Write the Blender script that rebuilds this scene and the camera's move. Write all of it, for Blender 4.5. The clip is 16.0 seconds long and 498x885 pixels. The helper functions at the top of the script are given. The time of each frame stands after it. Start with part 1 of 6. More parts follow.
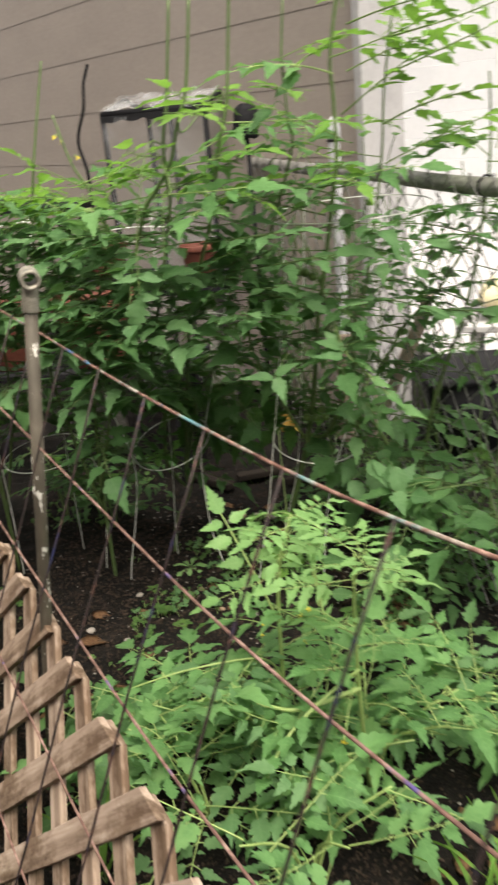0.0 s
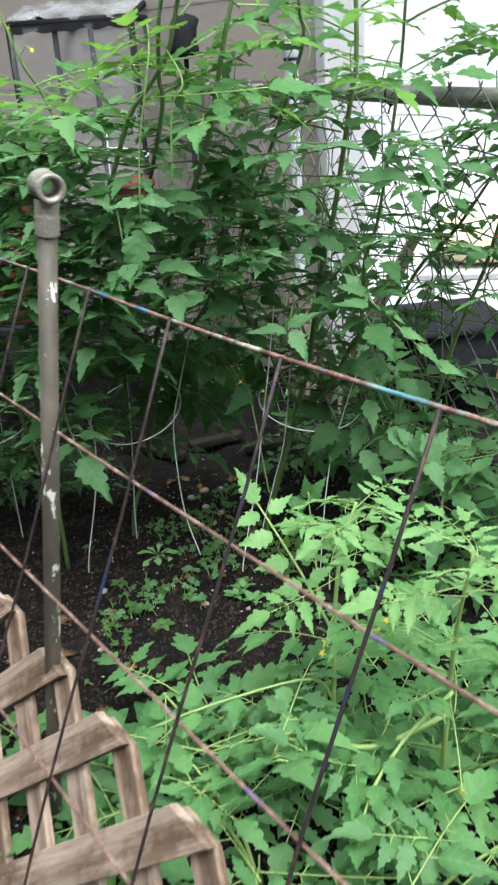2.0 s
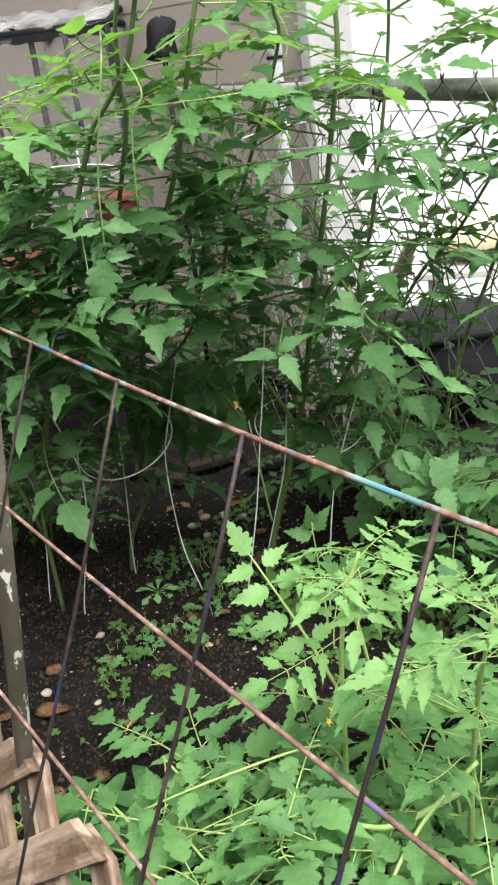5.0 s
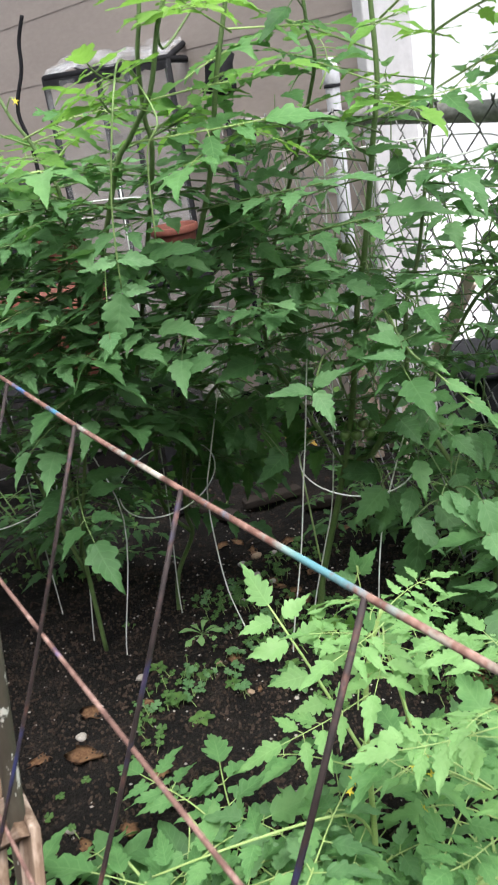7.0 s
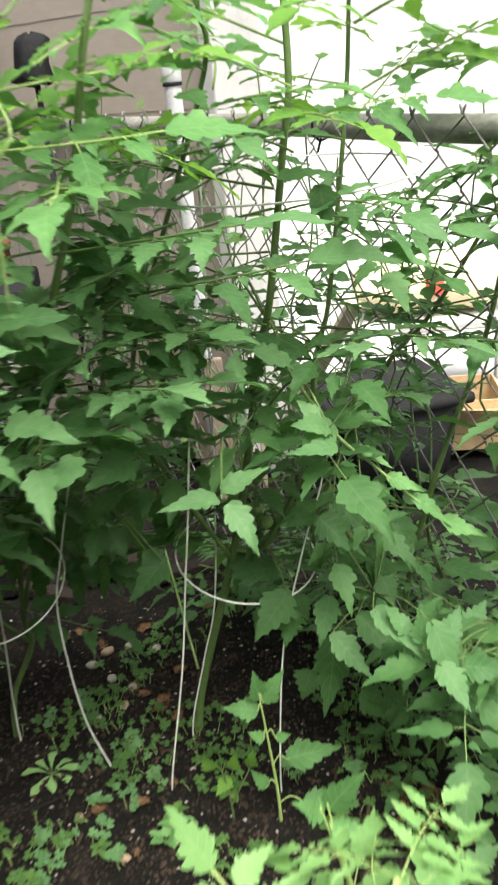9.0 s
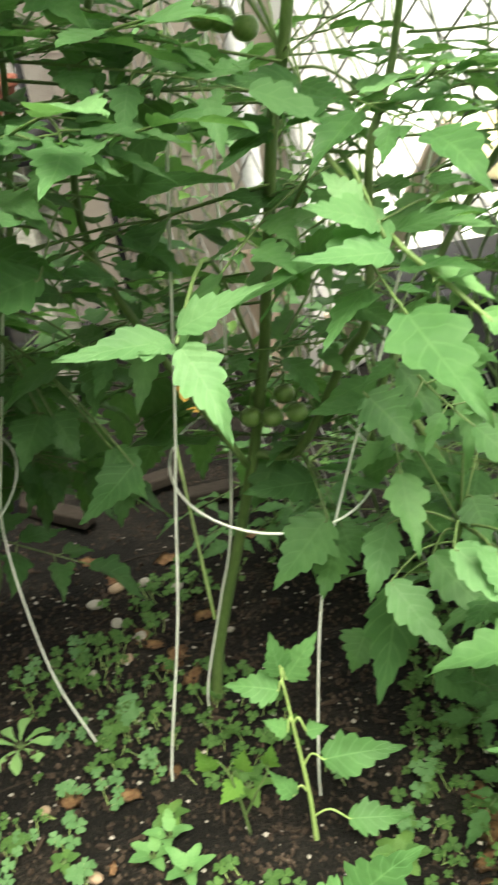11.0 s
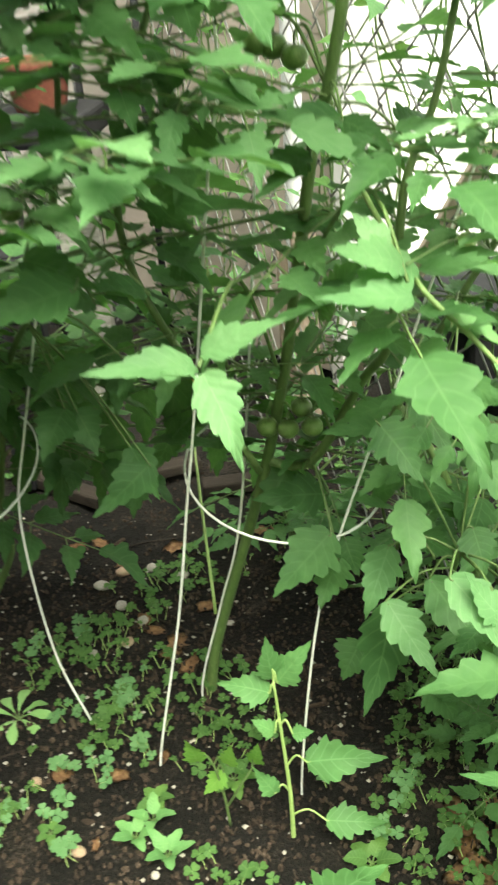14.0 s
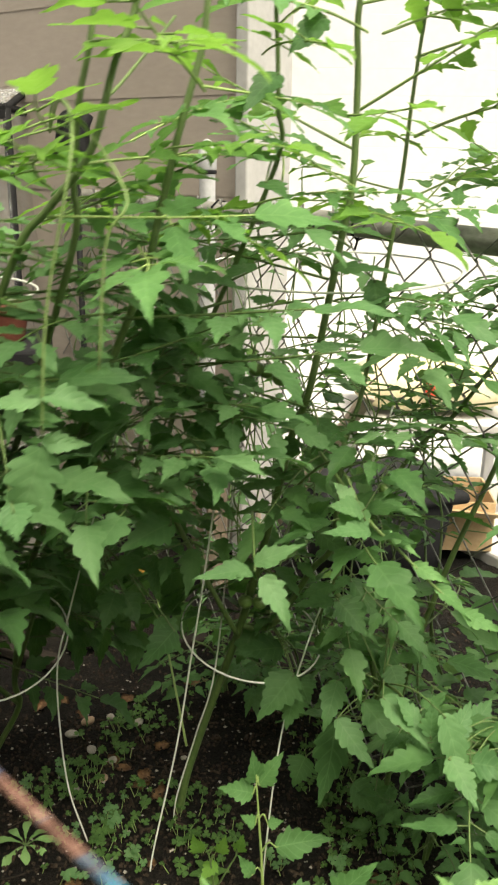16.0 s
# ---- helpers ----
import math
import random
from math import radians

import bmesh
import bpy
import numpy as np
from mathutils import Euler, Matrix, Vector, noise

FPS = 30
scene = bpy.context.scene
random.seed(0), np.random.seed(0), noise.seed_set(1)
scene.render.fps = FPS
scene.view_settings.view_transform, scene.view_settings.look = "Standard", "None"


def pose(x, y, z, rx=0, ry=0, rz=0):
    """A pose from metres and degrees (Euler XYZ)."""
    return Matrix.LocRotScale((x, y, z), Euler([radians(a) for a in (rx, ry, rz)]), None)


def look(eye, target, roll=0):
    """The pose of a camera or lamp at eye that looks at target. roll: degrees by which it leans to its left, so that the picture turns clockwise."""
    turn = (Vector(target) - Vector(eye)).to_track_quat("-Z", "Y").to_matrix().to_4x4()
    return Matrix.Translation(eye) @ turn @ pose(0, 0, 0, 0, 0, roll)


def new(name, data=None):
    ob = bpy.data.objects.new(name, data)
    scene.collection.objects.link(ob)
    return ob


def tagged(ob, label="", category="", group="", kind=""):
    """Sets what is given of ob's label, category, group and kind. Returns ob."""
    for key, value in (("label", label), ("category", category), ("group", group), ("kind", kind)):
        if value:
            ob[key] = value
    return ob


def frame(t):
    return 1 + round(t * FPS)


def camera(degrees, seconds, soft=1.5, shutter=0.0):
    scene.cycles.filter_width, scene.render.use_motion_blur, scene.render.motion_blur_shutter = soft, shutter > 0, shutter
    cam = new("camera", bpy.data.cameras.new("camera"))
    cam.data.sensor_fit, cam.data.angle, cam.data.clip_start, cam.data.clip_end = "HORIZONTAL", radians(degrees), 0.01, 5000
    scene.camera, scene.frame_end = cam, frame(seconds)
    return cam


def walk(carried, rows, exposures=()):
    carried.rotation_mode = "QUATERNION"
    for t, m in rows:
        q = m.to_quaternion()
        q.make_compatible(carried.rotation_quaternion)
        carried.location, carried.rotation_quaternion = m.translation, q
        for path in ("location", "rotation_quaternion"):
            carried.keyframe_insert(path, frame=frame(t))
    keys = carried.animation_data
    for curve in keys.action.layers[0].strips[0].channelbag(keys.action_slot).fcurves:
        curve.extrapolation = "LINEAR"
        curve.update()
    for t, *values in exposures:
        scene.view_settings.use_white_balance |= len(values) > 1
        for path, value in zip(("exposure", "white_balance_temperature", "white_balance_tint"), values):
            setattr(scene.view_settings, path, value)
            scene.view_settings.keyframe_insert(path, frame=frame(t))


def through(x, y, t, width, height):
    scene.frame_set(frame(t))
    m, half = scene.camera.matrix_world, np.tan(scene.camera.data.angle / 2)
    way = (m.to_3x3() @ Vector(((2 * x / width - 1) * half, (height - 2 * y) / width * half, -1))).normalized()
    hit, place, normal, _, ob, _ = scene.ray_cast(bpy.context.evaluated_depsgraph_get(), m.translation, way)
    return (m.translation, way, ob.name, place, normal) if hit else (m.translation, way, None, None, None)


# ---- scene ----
cam = camera(32.1, 16.0, soft=2.2, shutter=0.7)
PATH = [
    (0, (0.287, 0.702, 1.021), (-0.06, 2.539, 0.31), -5.7),
    (0.3, (0.243, 0.748, 1.0), (-0.148, 2.578, 0.296), -5.0),
    (0.5, (0.181, 0.782, 0.983), (-0.189, 2.61, 0.259), -5.4),
    (1, (0.056, 0.83, 0.981), (-0.122, 2.686, 0.258), -5.9),
    (1.5, (0.015, 0.864, 0.956), (-0.043, 2.708, 0.184), -4.1),
    (2, (0.026, 0.956, 0.951), (-0.032, 2.777, 0.125), -3.9),
    (2.5, (0.045, 1.023, 0.961), (-0.027, 2.836, 0.119), -4.7),
    (3, (0.05, 1.05, 0.963), (-0.034, 2.876, 0.152), -5.8),
    (3.5, (0.045, 1.058, 0.96), (-0.029, 2.883, 0.145), -5.6),
    (4, (0.048, 1.056, 0.96), (-0.032, 2.874, 0.131), -6.4),
    (4.2, (0.051, 1.065, 0.953), (-0.023, 2.89, 0.136), -6.7),
    (6.3, (0.091, 1.088, 0.952), (-0.081, 2.894, 0.11), -9.8),
    (7, (0.125, 1.137, 0.932), (-0.151, 2.975, 0.194), -9.1),
    (7.5, (0.079, 1.199, 0.92), (-0.157, 2.973, 0.026), -10.8),
    (8, (-0.017, 1.266, 0.939), (-0.049, 3.11, 0.165), -10.5),
    (8.3, (-0.043, 1.294, 0.946), (0.072, 3.132, 0.165), -8.4),
    (8.5, (-0.041, 1.323, 0.949), (0.123, 3.154, 0.161), -7.3),
    (8.7, (-0.021, 1.381, 0.957), (0.174, 3.207, 0.165), -6.0),
    (10.8, (0.094, 1.792, 0.725), (0.102, 3.574, -0.183), -7.6),
    (11, (0.105, 1.79, 0.719), (0.041, 3.567, -0.196), -8.3),
    (11.5, (0.117, 1.79, 0.701), (-0.116, 3.571, -0.179), -11.0),
    (12, (0.11, 1.787, 0.714), (-0.073, 3.574, -0.166), -6.9),
    (12.5, (0.111, 1.787, 0.711), (0.008, 3.576, -0.178), -4.5),
    (13, (0.115, 1.788, 0.709), (0.034, 3.569, -0.197), -4.0),
    (13.5, (0.116, 1.79, 0.716), (0.042, 3.56, -0.214), -2.6),
    (14, (0.113, 1.781, 0.751), (-0.001, 3.538, -0.198), -3.8),
    (14.5, (0.109, 1.727, 0.863), (-0.033, 3.445, -0.151), -5.5),
    (15, (0.069, 1.602, 0.948), (-0.094, 3.439, 0.173), -3.7),
    (15.5, (0.02, 1.493, 0.97), (0.121, 3.38, 0.315), -1.9),
    (16, (-0.069, 1.464, 0.947), (0.217, 3.344, 0.326), 0.8),
]
walk(cam, [(t, look(eye, target, roll)) for t, eye, target, roll in PATH],
     [(0, 0.85, 7300, 9), (0.5, 1.0, 7000, 7), (1, 1.05, 5700, 3), (2.5, 1.1, 6200, 4), (3.5, 1.2, 6500, 6), (4.2, 1.2, 6550, 6), (6.5, 1.15, 6600, 7), (7, 1.15, 6300, 10), (7.5, 1.2, 6700, 5), (8, 1.5, 6600, 0), (8.7, 1.45, 6800, 4), (10.8, 1.9, 7500, -2), (12, 2.3, 7200, -7), (13.5, 2.15, 7400, -11), (14.2, 2.15, 7300, -4), (15, 1.85, 6700, 4), (15.5, 1.3, 6800, 4), (16, 1.1, 8000, 1)])

# ---- world and light: a bright, hazy sky with a very soft sun ----
world = bpy.data.worlds.new("world")
scene.world = world
world.use_nodes = True
wn = world.node_tree
wn.nodes.clear()
sky = wn.nodes.new("ShaderNodeTexSky")
sky.sky_type = "NISHITA"
sky.sun_disc = False
sky.sun_elevation, sky.sun_rotation = radians(65), radians(155)
sky.air_density, sky.dust_density, sky.ozone_density = 1.0, 4.0, 1.0
soften = wn.nodes.new("ShaderNodeHueSaturation")
soften.inputs["Saturation"].default_value = 0.35
back = wn.nodes.new("ShaderNodeBackground")
back.inputs["Strength"].default_value = 0.15
wout = wn.nodes.new("ShaderNodeOutputWorld")
wn.links.new(sky.outputs[0], soften.inputs["Color"])
wn.links.new(soften.outputs[0], back.inputs["Color"])
wn.links.new(back.outputs[0], wout.inputs["Surface"])
sun = new("sun", bpy.data.lights.new("sun", "SUN"))
sun.data.energy, sun.data.angle, sun.data.color = 2.4, radians(40), (1.0, 0.97, 0.92)
sun.matrix_basis = look((0.55, -1.2, 2.85), (0, 0, 0))

# ---- materials ----


def material(name, rough=0.6, metal=0.0):
    m = bpy.data.materials.new(name)
    m.use_nodes = True
    b = m.node_tree.nodes["Principled BSDF"]
    b.inputs["Roughness"].default_value = rough
    b.inputs["Metallic"].default_value = metal
    b.inputs["Specular IOR Level"].default_value = 0.25 if rough > 0.85 else 0.5
    return m, m.node_tree, b


def node(nt, kind, **values):
    n = nt.nodes.new(kind)
    for key, value in values.items():
        n.inputs[key].default_value = value
    return n


def ramp(nt, source, stops):
    r = nt.nodes.new("ShaderNodeValToRGB")
    r.color_ramp.elements[0].position, r.color_ramp.elements[0].color = stops[0][0], (*stops[0][1], 1)
    r.color_ramp.elements[1].position, r.color_ramp.elements[1].color = stops[-1][0], (*stops[-1][1], 1)
    for pos, col in stops[1:-1]:
        e = r.color_ramp.elements.new(pos)
        e.color = (*col, 1)
    nt.links.new(source, r.inputs["Fac"])
    return r.outputs["Color"]


def noisy(nt, scale, detail=4.0, rough=0.55, stretch=(1, 1, 1), coord="Object"):
    tc = nt.nodes.new("ShaderNodeTexCoord")
    mp = nt.nodes.new("ShaderNodeMapping")
    mp.inputs["Scale"].default_value = stretch
    nt.links.new(tc.outputs[coord], mp.inputs["Vector"])
    n = node(nt, "ShaderNodeTexNoise", Scale=scale, Detail=detail, Roughness=rough)
    nt.links.new(mp.outputs[0], n.inputs["Vector"])
    return n.outputs["Fac"]


def mixed(nt, fac, a, b, mode="MIX"):
    m = nt.nodes.new("ShaderNodeMix")
    m.data_type, m.blend_type = "RGBA", mode
    for socket, value in ((m.inputs[0], fac), (m.inputs[6], a), (m.inputs[7], b)):
        if isinstance(value, (int, float)):
            socket.default_value = value
        elif isinstance(value, tuple):
            socket.default_value = (*value, 1)
        else:
            nt.links.new(value, socket)
    return m.outputs[2]


def bumped(nt, b, height, strength=0.4, distance=0.002):
    bp = node(nt, "ShaderNodeBump", Strength=strength, Distance=distance)
    nt.links.new(height, bp.inputs["Height"])
    nt.links.new(bp.outputs[0], b.inputs["Normal"])


def surface(name, stops, scale, rough=0.6, metal=0.0, stretch=(1, 1, 1), bump=0.4, distance=0.002, coord="Object", fine=9.0):
    """Colour from two noises, one broad and one fine, with relief from the fine one."""
    m, nt, b = material(name, rough, metal)
    broad, grain = noisy(nt, scale, 4, 0.6, stretch, coord), noisy(nt, scale * fine, 3, 0.6, stretch, coord)
    add = nt.nodes.new("ShaderNodeMath")
    add.operation = "MULTIPLY_ADD"
    nt.links.new(grain, add.inputs[0])
    add.inputs[1].default_value = 0.5
    half = nt.nodes.new("ShaderNodeMath")
    half.operation = "MULTIPLY"
    half.inputs[1].default_value = 0.5
    nt.links.new(broad, half.inputs[0])
    nt.links.new(half.outputs[0], add.inputs[2])
    nt.links.new(ramp(nt, add.outputs[0], stops), b.inputs["Base Color"])
    bumped(nt, b, grain, bump, distance)
    return m


def leaf_material(name, dark, mid, light, vein, through, thin=0.4):
    """A thin leaf: colour varies leaf by leaf and patch by patch, pale veins, light passing through."""
    m, nt, b = material(name, 0.5)
    info = nt.nodes.new("ShaderNodeObjectInfo")
    geo = nt.nodes.new("ShaderNodeNewGeometry")
    patch = noisy(nt, 45, 3, 0.6)
    blend = nt.nodes.new("ShaderNodeMath")
    blend.operation = "ADD"
    nt.links.new(info.outputs["Random"], blend.inputs[0])
    nt.links.new(geo.outputs["Random Per Island"], blend.inputs[1])
    third = nt.nodes.new("ShaderNodeMath")
    third.operation = "MULTIPLY_ADD"
    nt.links.new(blend.outputs[0], third.inputs[0])
    third.inputs[1].default_value = 0.25
    part_patch = nt.nodes.new("ShaderNodeMath")
    part_patch.operation = "MULTIPLY"
    part_patch.inputs[1].default_value = 0.56
    nt.links.new(patch, part_patch.inputs[0])
    nt.links.new(part_patch.outputs[0], third.inputs[2])
    base = ramp(nt, third.outputs[0], [(0.2, dark), (0.52, mid), (0.85, light)])
    uv = nt.nodes.new("ShaderNodeTexCoord")
    sep = nt.nodes.new("ShaderNodeSeparateXYZ")
    nt.links.new(uv.outputs["UV"], sep.inputs[0])
    side = nt.nodes.new("ShaderNodeMath")
    side.operation = "ABSOLUTE"
    nt.links.new(sep.outputs["X"], side.inputs[0])
    slant = nt.nodes.new("ShaderNodeMath")
    slant.operation = "MULTIPLY_ADD"
    nt.links.new(side.outputs[0], slant.inputs[0])
    slant.inputs[1].default_value = -0.22
    nt.links.new(sep.outputs["Y"], slant.inputs[2])
    wave = nt.nodes.new("ShaderNodeMath")
    wave.operation = "PINGPONG"
    wave.inputs[1].default_value = 0.075
    nt.links.new(slant.outputs[0], wave.inputs[0])
    ribs = ramp(nt, wave.outputs[0], [(0.0, (0.75, 0.75, 0.75)), (0.018, (0, 0, 0))])
    middle = ramp(nt, side.outputs[0], [(0.0, (1, 1, 1)), (0.07, (0, 0, 0))])
    lines = mixed(nt, 1.0, ribs, middle, "LIGHTEN")
    scaled = mixed(nt, 0.6, (0.0, 0.0, 0.0), lines)
    colour = mixed(nt, scaled, base, vein)
    nt.links.new(colour, b.inputs["Base Color"])
    swell = nt.nodes.new("ShaderNodeMath")
    swell.operation = "MULTIPLY_ADD"
    nt.links.new(wave.outputs[0], swell.inputs[0])
    swell.inputs[1].default_value = 5.0
    nt.links.new(noisy(nt, 160, 3, 0.6), swell.inputs[2])
    bumped(nt, b, swell.outputs[0], 0.5, 0.0015)
    b.inputs["Specular IOR Level"].default_value = 0.22
    glow = nt.nodes.new("ShaderNodeBsdfTranslucent")
    nt.links.new(mixed(nt, 0.55, colour, through), glow.inputs["Color"])
    mix = nt.nodes.new("ShaderNodeMixShader")
    mix.inputs[0].default_value = thin
    nt.links.new(b.outputs[0], mix.inputs[1])
    nt.links.new(glow.outputs[0], mix.inputs[2])
    nt.links.new(mix.outputs[0], nt.nodes["Material Output"].inputs["Surface"])
    return m


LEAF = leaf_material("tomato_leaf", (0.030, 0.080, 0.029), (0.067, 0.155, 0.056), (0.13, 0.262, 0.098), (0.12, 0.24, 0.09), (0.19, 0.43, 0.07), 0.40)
PALE = leaf_material("pale_leaf", (0.068, 0.162, 0.064), (0.112, 0.232, 0.096), (0.172, 0.308, 0.140), (0.175, 0.31, 0.14), (0.18, 0.40, 0.07), 0.36)
YOUNG = leaf_material("young_leaf", (0.060, 0.150, 0.052), (0.125, 0.275, 0.098), (0.235, 0.43, 0.165), (0.21, 0.40, 0.155), (0.25, 0.49, 0.11))
SHOOT = leaf_material("shoot_leaf", (0.12, 0.25, 0.085), (0.21, 0.39, 0.14), (0.32, 0.52, 0.22), (0.28, 0.47, 0.18), (0.30, 0.55, 0.13))
LIME = leaf_material("lime_leaf", (0.10, 0.235, 0.05), (0.165, 0.335, 0.07), (0.26, 0.45, 0.10), (0.25, 0.43, 0.11), (0.28, 0.55, 0.07), 0.48)
WEED = leaf_material("weed_leaf", (0.04, 0.10, 0.028), (0.078, 0.168, 0.045), (0.15, 0.26, 0.065), (0.17, 0.29, 0.10), (0.16, 0.32, 0.06))
DEAD = surface("dead_leaf", [(0.3, (0.08, 0.038, 0.019)), (0.5, (0.21, 0.11, 0.054)), (0.7, (0.40, 0.235, 0.115))], 30, 0.8)
YELLOW = surface("yellowed_leaf", [(0.3, (0.28, 0.13, 0.03)), (0.5, (0.42, 0.25, 0.05)), (0.7, (0.52, 0.37, 0.09))], 60, 0.7)
STEM = surface("tomato_stem", [(0.25, (0.05, 0.092, 0.027)), (0.5, (0.095, 0.155, 0.046)), (0.75, (0.16, 0.235, 0.08))], 30, 0.6, stretch=(1, 1, 0.3), bump=0.3)
YSTEM = surface("young_stem", [(0.25, (0.20, 0.30, 0.08)), (0.5, (0.30, 0.42, 0.14)), (0.75, (0.38, 0.50, 0.20))], 40, 0.55, bump=0.2)
TOPSTALK = surface("top_stalk", [(0.25, (0.10, 0.17, 0.045)), (0.5, (0.16, 0.25, 0.07)), (0.75, (0.22, 0.32, 0.10))], 40, 0.55, bump=0.2)
FRUIT = surface("green_fruit", [(0.3, (0.075, 0.14, 0.035)), (0.5, (0.12, 0.20, 0.055)), (0.7, (0.18, 0.26, 0.09))], 40, 0.28, bump=0.05)
PETAL = surface("yellow_petal", [(0.3, (0.65, 0.50, 0.03)), (0.7, (0.85, 0.72, 0.08))], 200, 0.6)
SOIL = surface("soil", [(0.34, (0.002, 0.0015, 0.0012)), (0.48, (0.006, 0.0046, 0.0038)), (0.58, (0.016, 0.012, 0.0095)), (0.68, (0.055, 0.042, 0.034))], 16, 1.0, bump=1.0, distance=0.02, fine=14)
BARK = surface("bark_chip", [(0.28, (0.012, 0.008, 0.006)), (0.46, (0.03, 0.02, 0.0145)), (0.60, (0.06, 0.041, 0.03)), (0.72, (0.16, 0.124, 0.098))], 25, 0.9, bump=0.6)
STONE = surface("pebble", [(0.25, (0.17, 0.15, 0.13)), (0.5, (0.31, 0.28, 0.25)), (0.75, (0.48, 0.45, 0.41))], 60, 0.8)
TAN = surface("tan_stone", [(0.25, (0.20, 0.13, 0.085)), (0.5, (0.31, 0.215, 0.15)), (0.75, (0.42, 0.32, 0.24))], 60, 0.8)


def slat_material():
    """Weathered lath: fine grain along it, grey and brown stains, each piece a little different."""
    m, nt, b = material("weathered_slat", 0.9)
    info = nt.nodes.new("ShaderNodeObjectInfo")
    grain = noisy(nt, 55, 4, 0.65, (0.06, 1, 1))
    wood = ramp(nt, grain, [(0.30, (0.13, 0.09, 0.068)), (0.46, (0.30, 0.225, 0.175)), (0.58, (0.44, 0.345, 0.28)), (0.72, (0.60, 0.50, 0.425))])
    stain = ramp(nt, noisy(nt, 11, 5, 0.7, (0.6, 1.2, 1.2)), [(0.42, (0.42, 0.37, 0.32)), (0.56, (1, 1, 1))])
    shade = ramp(nt, info.outputs["Random"], [(0.0, (0.72, 0.67, 0.62)), (0.5, (0.90, 0.87, 0.84)), (1.0, (1.0, 1.0, 1.0))])
    first = mixed(nt, 1.0, wood, stain, "MULTIPLY")
    nt.links.new(mixed(nt, 1.0, first, shade, "MULTIPLY"), b.inputs["Base Color"])
    bumped(nt, b, grain, 0.7, 0.002)
    return m


SLAT = slat_material()
DARKWOOD = surface("dark_board", [(0.25, (0.008, 0.006, 0.005)), (0.5, (0.02, 0.015, 0.012)), (0.75, (0.055, 0.042, 0.034))], 12, 0.95, stretch=(0.5, 5, 5), bump=0.8)
OLDWOOD = surface("old_board", [(0.25, (0.10, 0.075, 0.06)), (0.5, (0.21, 0.165, 0.13)), (0.75, (0.36, 0.29, 0.23))], 8, 0.9, stretch=(6, 6, 0.4), bump=0.6)


def pipe_material():
    """Dull grey-brown pipe with flecks of old white paint."""
    m, nt, b = material("dull_pipe", 0.65, 0.15)
    dull = ramp(nt, noisy(nt, 30, 4, 0.6, (1, 1, 0.35)), [(0.25, (0.042, 0.035, 0.026)), (0.5, (0.085, 0.072, 0.054)), (0.72, (0.145, 0.124, 0.096))])
    flecks = ramp(nt, noisy(nt, 75, 4, 0.65, (1, 1, 0.3)), [(0.60, (0, 0, 0)), (0.625, (1, 1, 1))])
    nt.links.new(mixed(nt, flecks, dull, (0.62, 0.60, 0.55)), b.inputs["Base Color"])
    bumped(nt, b, noisy(nt, 200, 3, 0.6), 0.3, 0.001)
    return m


PIPE = pipe_material()
PALEWOOD = surface("pale_stake", [(0.25, (0.36, 0.27, 0.22)), (0.5, (0.48, 0.38, 0.32)), (0.75, (0.60, 0.50, 0.43))], 9, 0.85, stretch=(5, 5, 0.3), bump=0.3)
BRASS = surface("dull_fitting", [(0.25, (0.17, 0.15, 0.12)), (0.5, (0.30, 0.28, 0.23)), (0.75, (0.46, 0.43, 0.37))], 60, 0.5, 0.4)
ZINC = surface("galvanized", [(0.25, (0.26, 0.255, 0.25)), (0.5, (0.42, 0.415, 0.40)), (0.75, (0.58, 0.575, 0.56))], 40, 0.5, 0.55, bump=0.15)
RAIL = surface("stained_rail", [(0.28, (0.09, 0.09, 0.075)), (0.47, (0.22, 0.215, 0.195)), (0.7, (0.40, 0.385, 0.365))], 14, 0.6, 0.3, stretch=(0.4, 0.4, 1), bump=0.2)
MESH = surface("dull_mesh_wire", [(0.25, (0.09, 0.087, 0.084)), (0.5, (0.21, 0.205, 0.20)), (0.75, (0.42, 0.41, 0.40))], 30, 0.5, 0.35, bump=0.2)
CAGE = surface("pale_wire", [(0.25, (0.58, 0.59, 0.56)), (0.5, (0.73, 0.74, 0.70)), (0.75, (0.84, 0.85, 0.81))], 40, 0.45, 0.0, bump=0.1)
WHITEPIPE = surface("white_pipe", [(0.25, (0.34, 0.34, 0.36)), (0.5, (0.45, 0.45, 0.475)), (0.8, (0.58, 0.58, 0.60))], 12, 0.5, bump=0.1)
BROWN = surface("brown_siding", [(0.25, (0.285, 0.243, 0.216)), (0.5, (0.33, 0.282, 0.25)), (0.75, (0.375, 0.322, 0.284))], 3, 0.7, stretch=(1, 1, 3), bump=0.15)
TRIM = surface("pale_trim", [(0.25, (0.33, 0.32, 0.325)), (0.5, (0.40, 0.39, 0.395)), (0.75, (0.47, 0.46, 0.465))], 5, 0.6, bump=0.1)
WHITE = surface("white_siding", [(0.25, (0.56, 0.565, 0.585)), (0.75, (0.66, 0.665, 0.68))], 2, 0.6, bump=0.1)
GLASSGREY = surface("window_blind", [(0.25, (0.42, 0.42, 0.48)), (0.75, (0.55, 0.55, 0.62))], 6, 0.3, bump=0.05)
BLACK = surface("black_plastic", [(0.25, (0.006, 0.006, 0.007)), (0.5, (0.012, 0.012, 0.014)), (0.75, (0.024, 0.024, 0.027))], 12, 0.78, bump=0.1)
CLAY = surface("terracotta", [(0.25, (0.075, 0.019, 0.011)), (0.5, (0.12, 0.032, 0.019)), (0.75, (0.19, 0.06, 0.035))], 12, 0.75, bump=0.2)
BLACK.node_tree.nodes["Principled BSDF"].inputs["Specular IOR Level"].default_value = 0.15
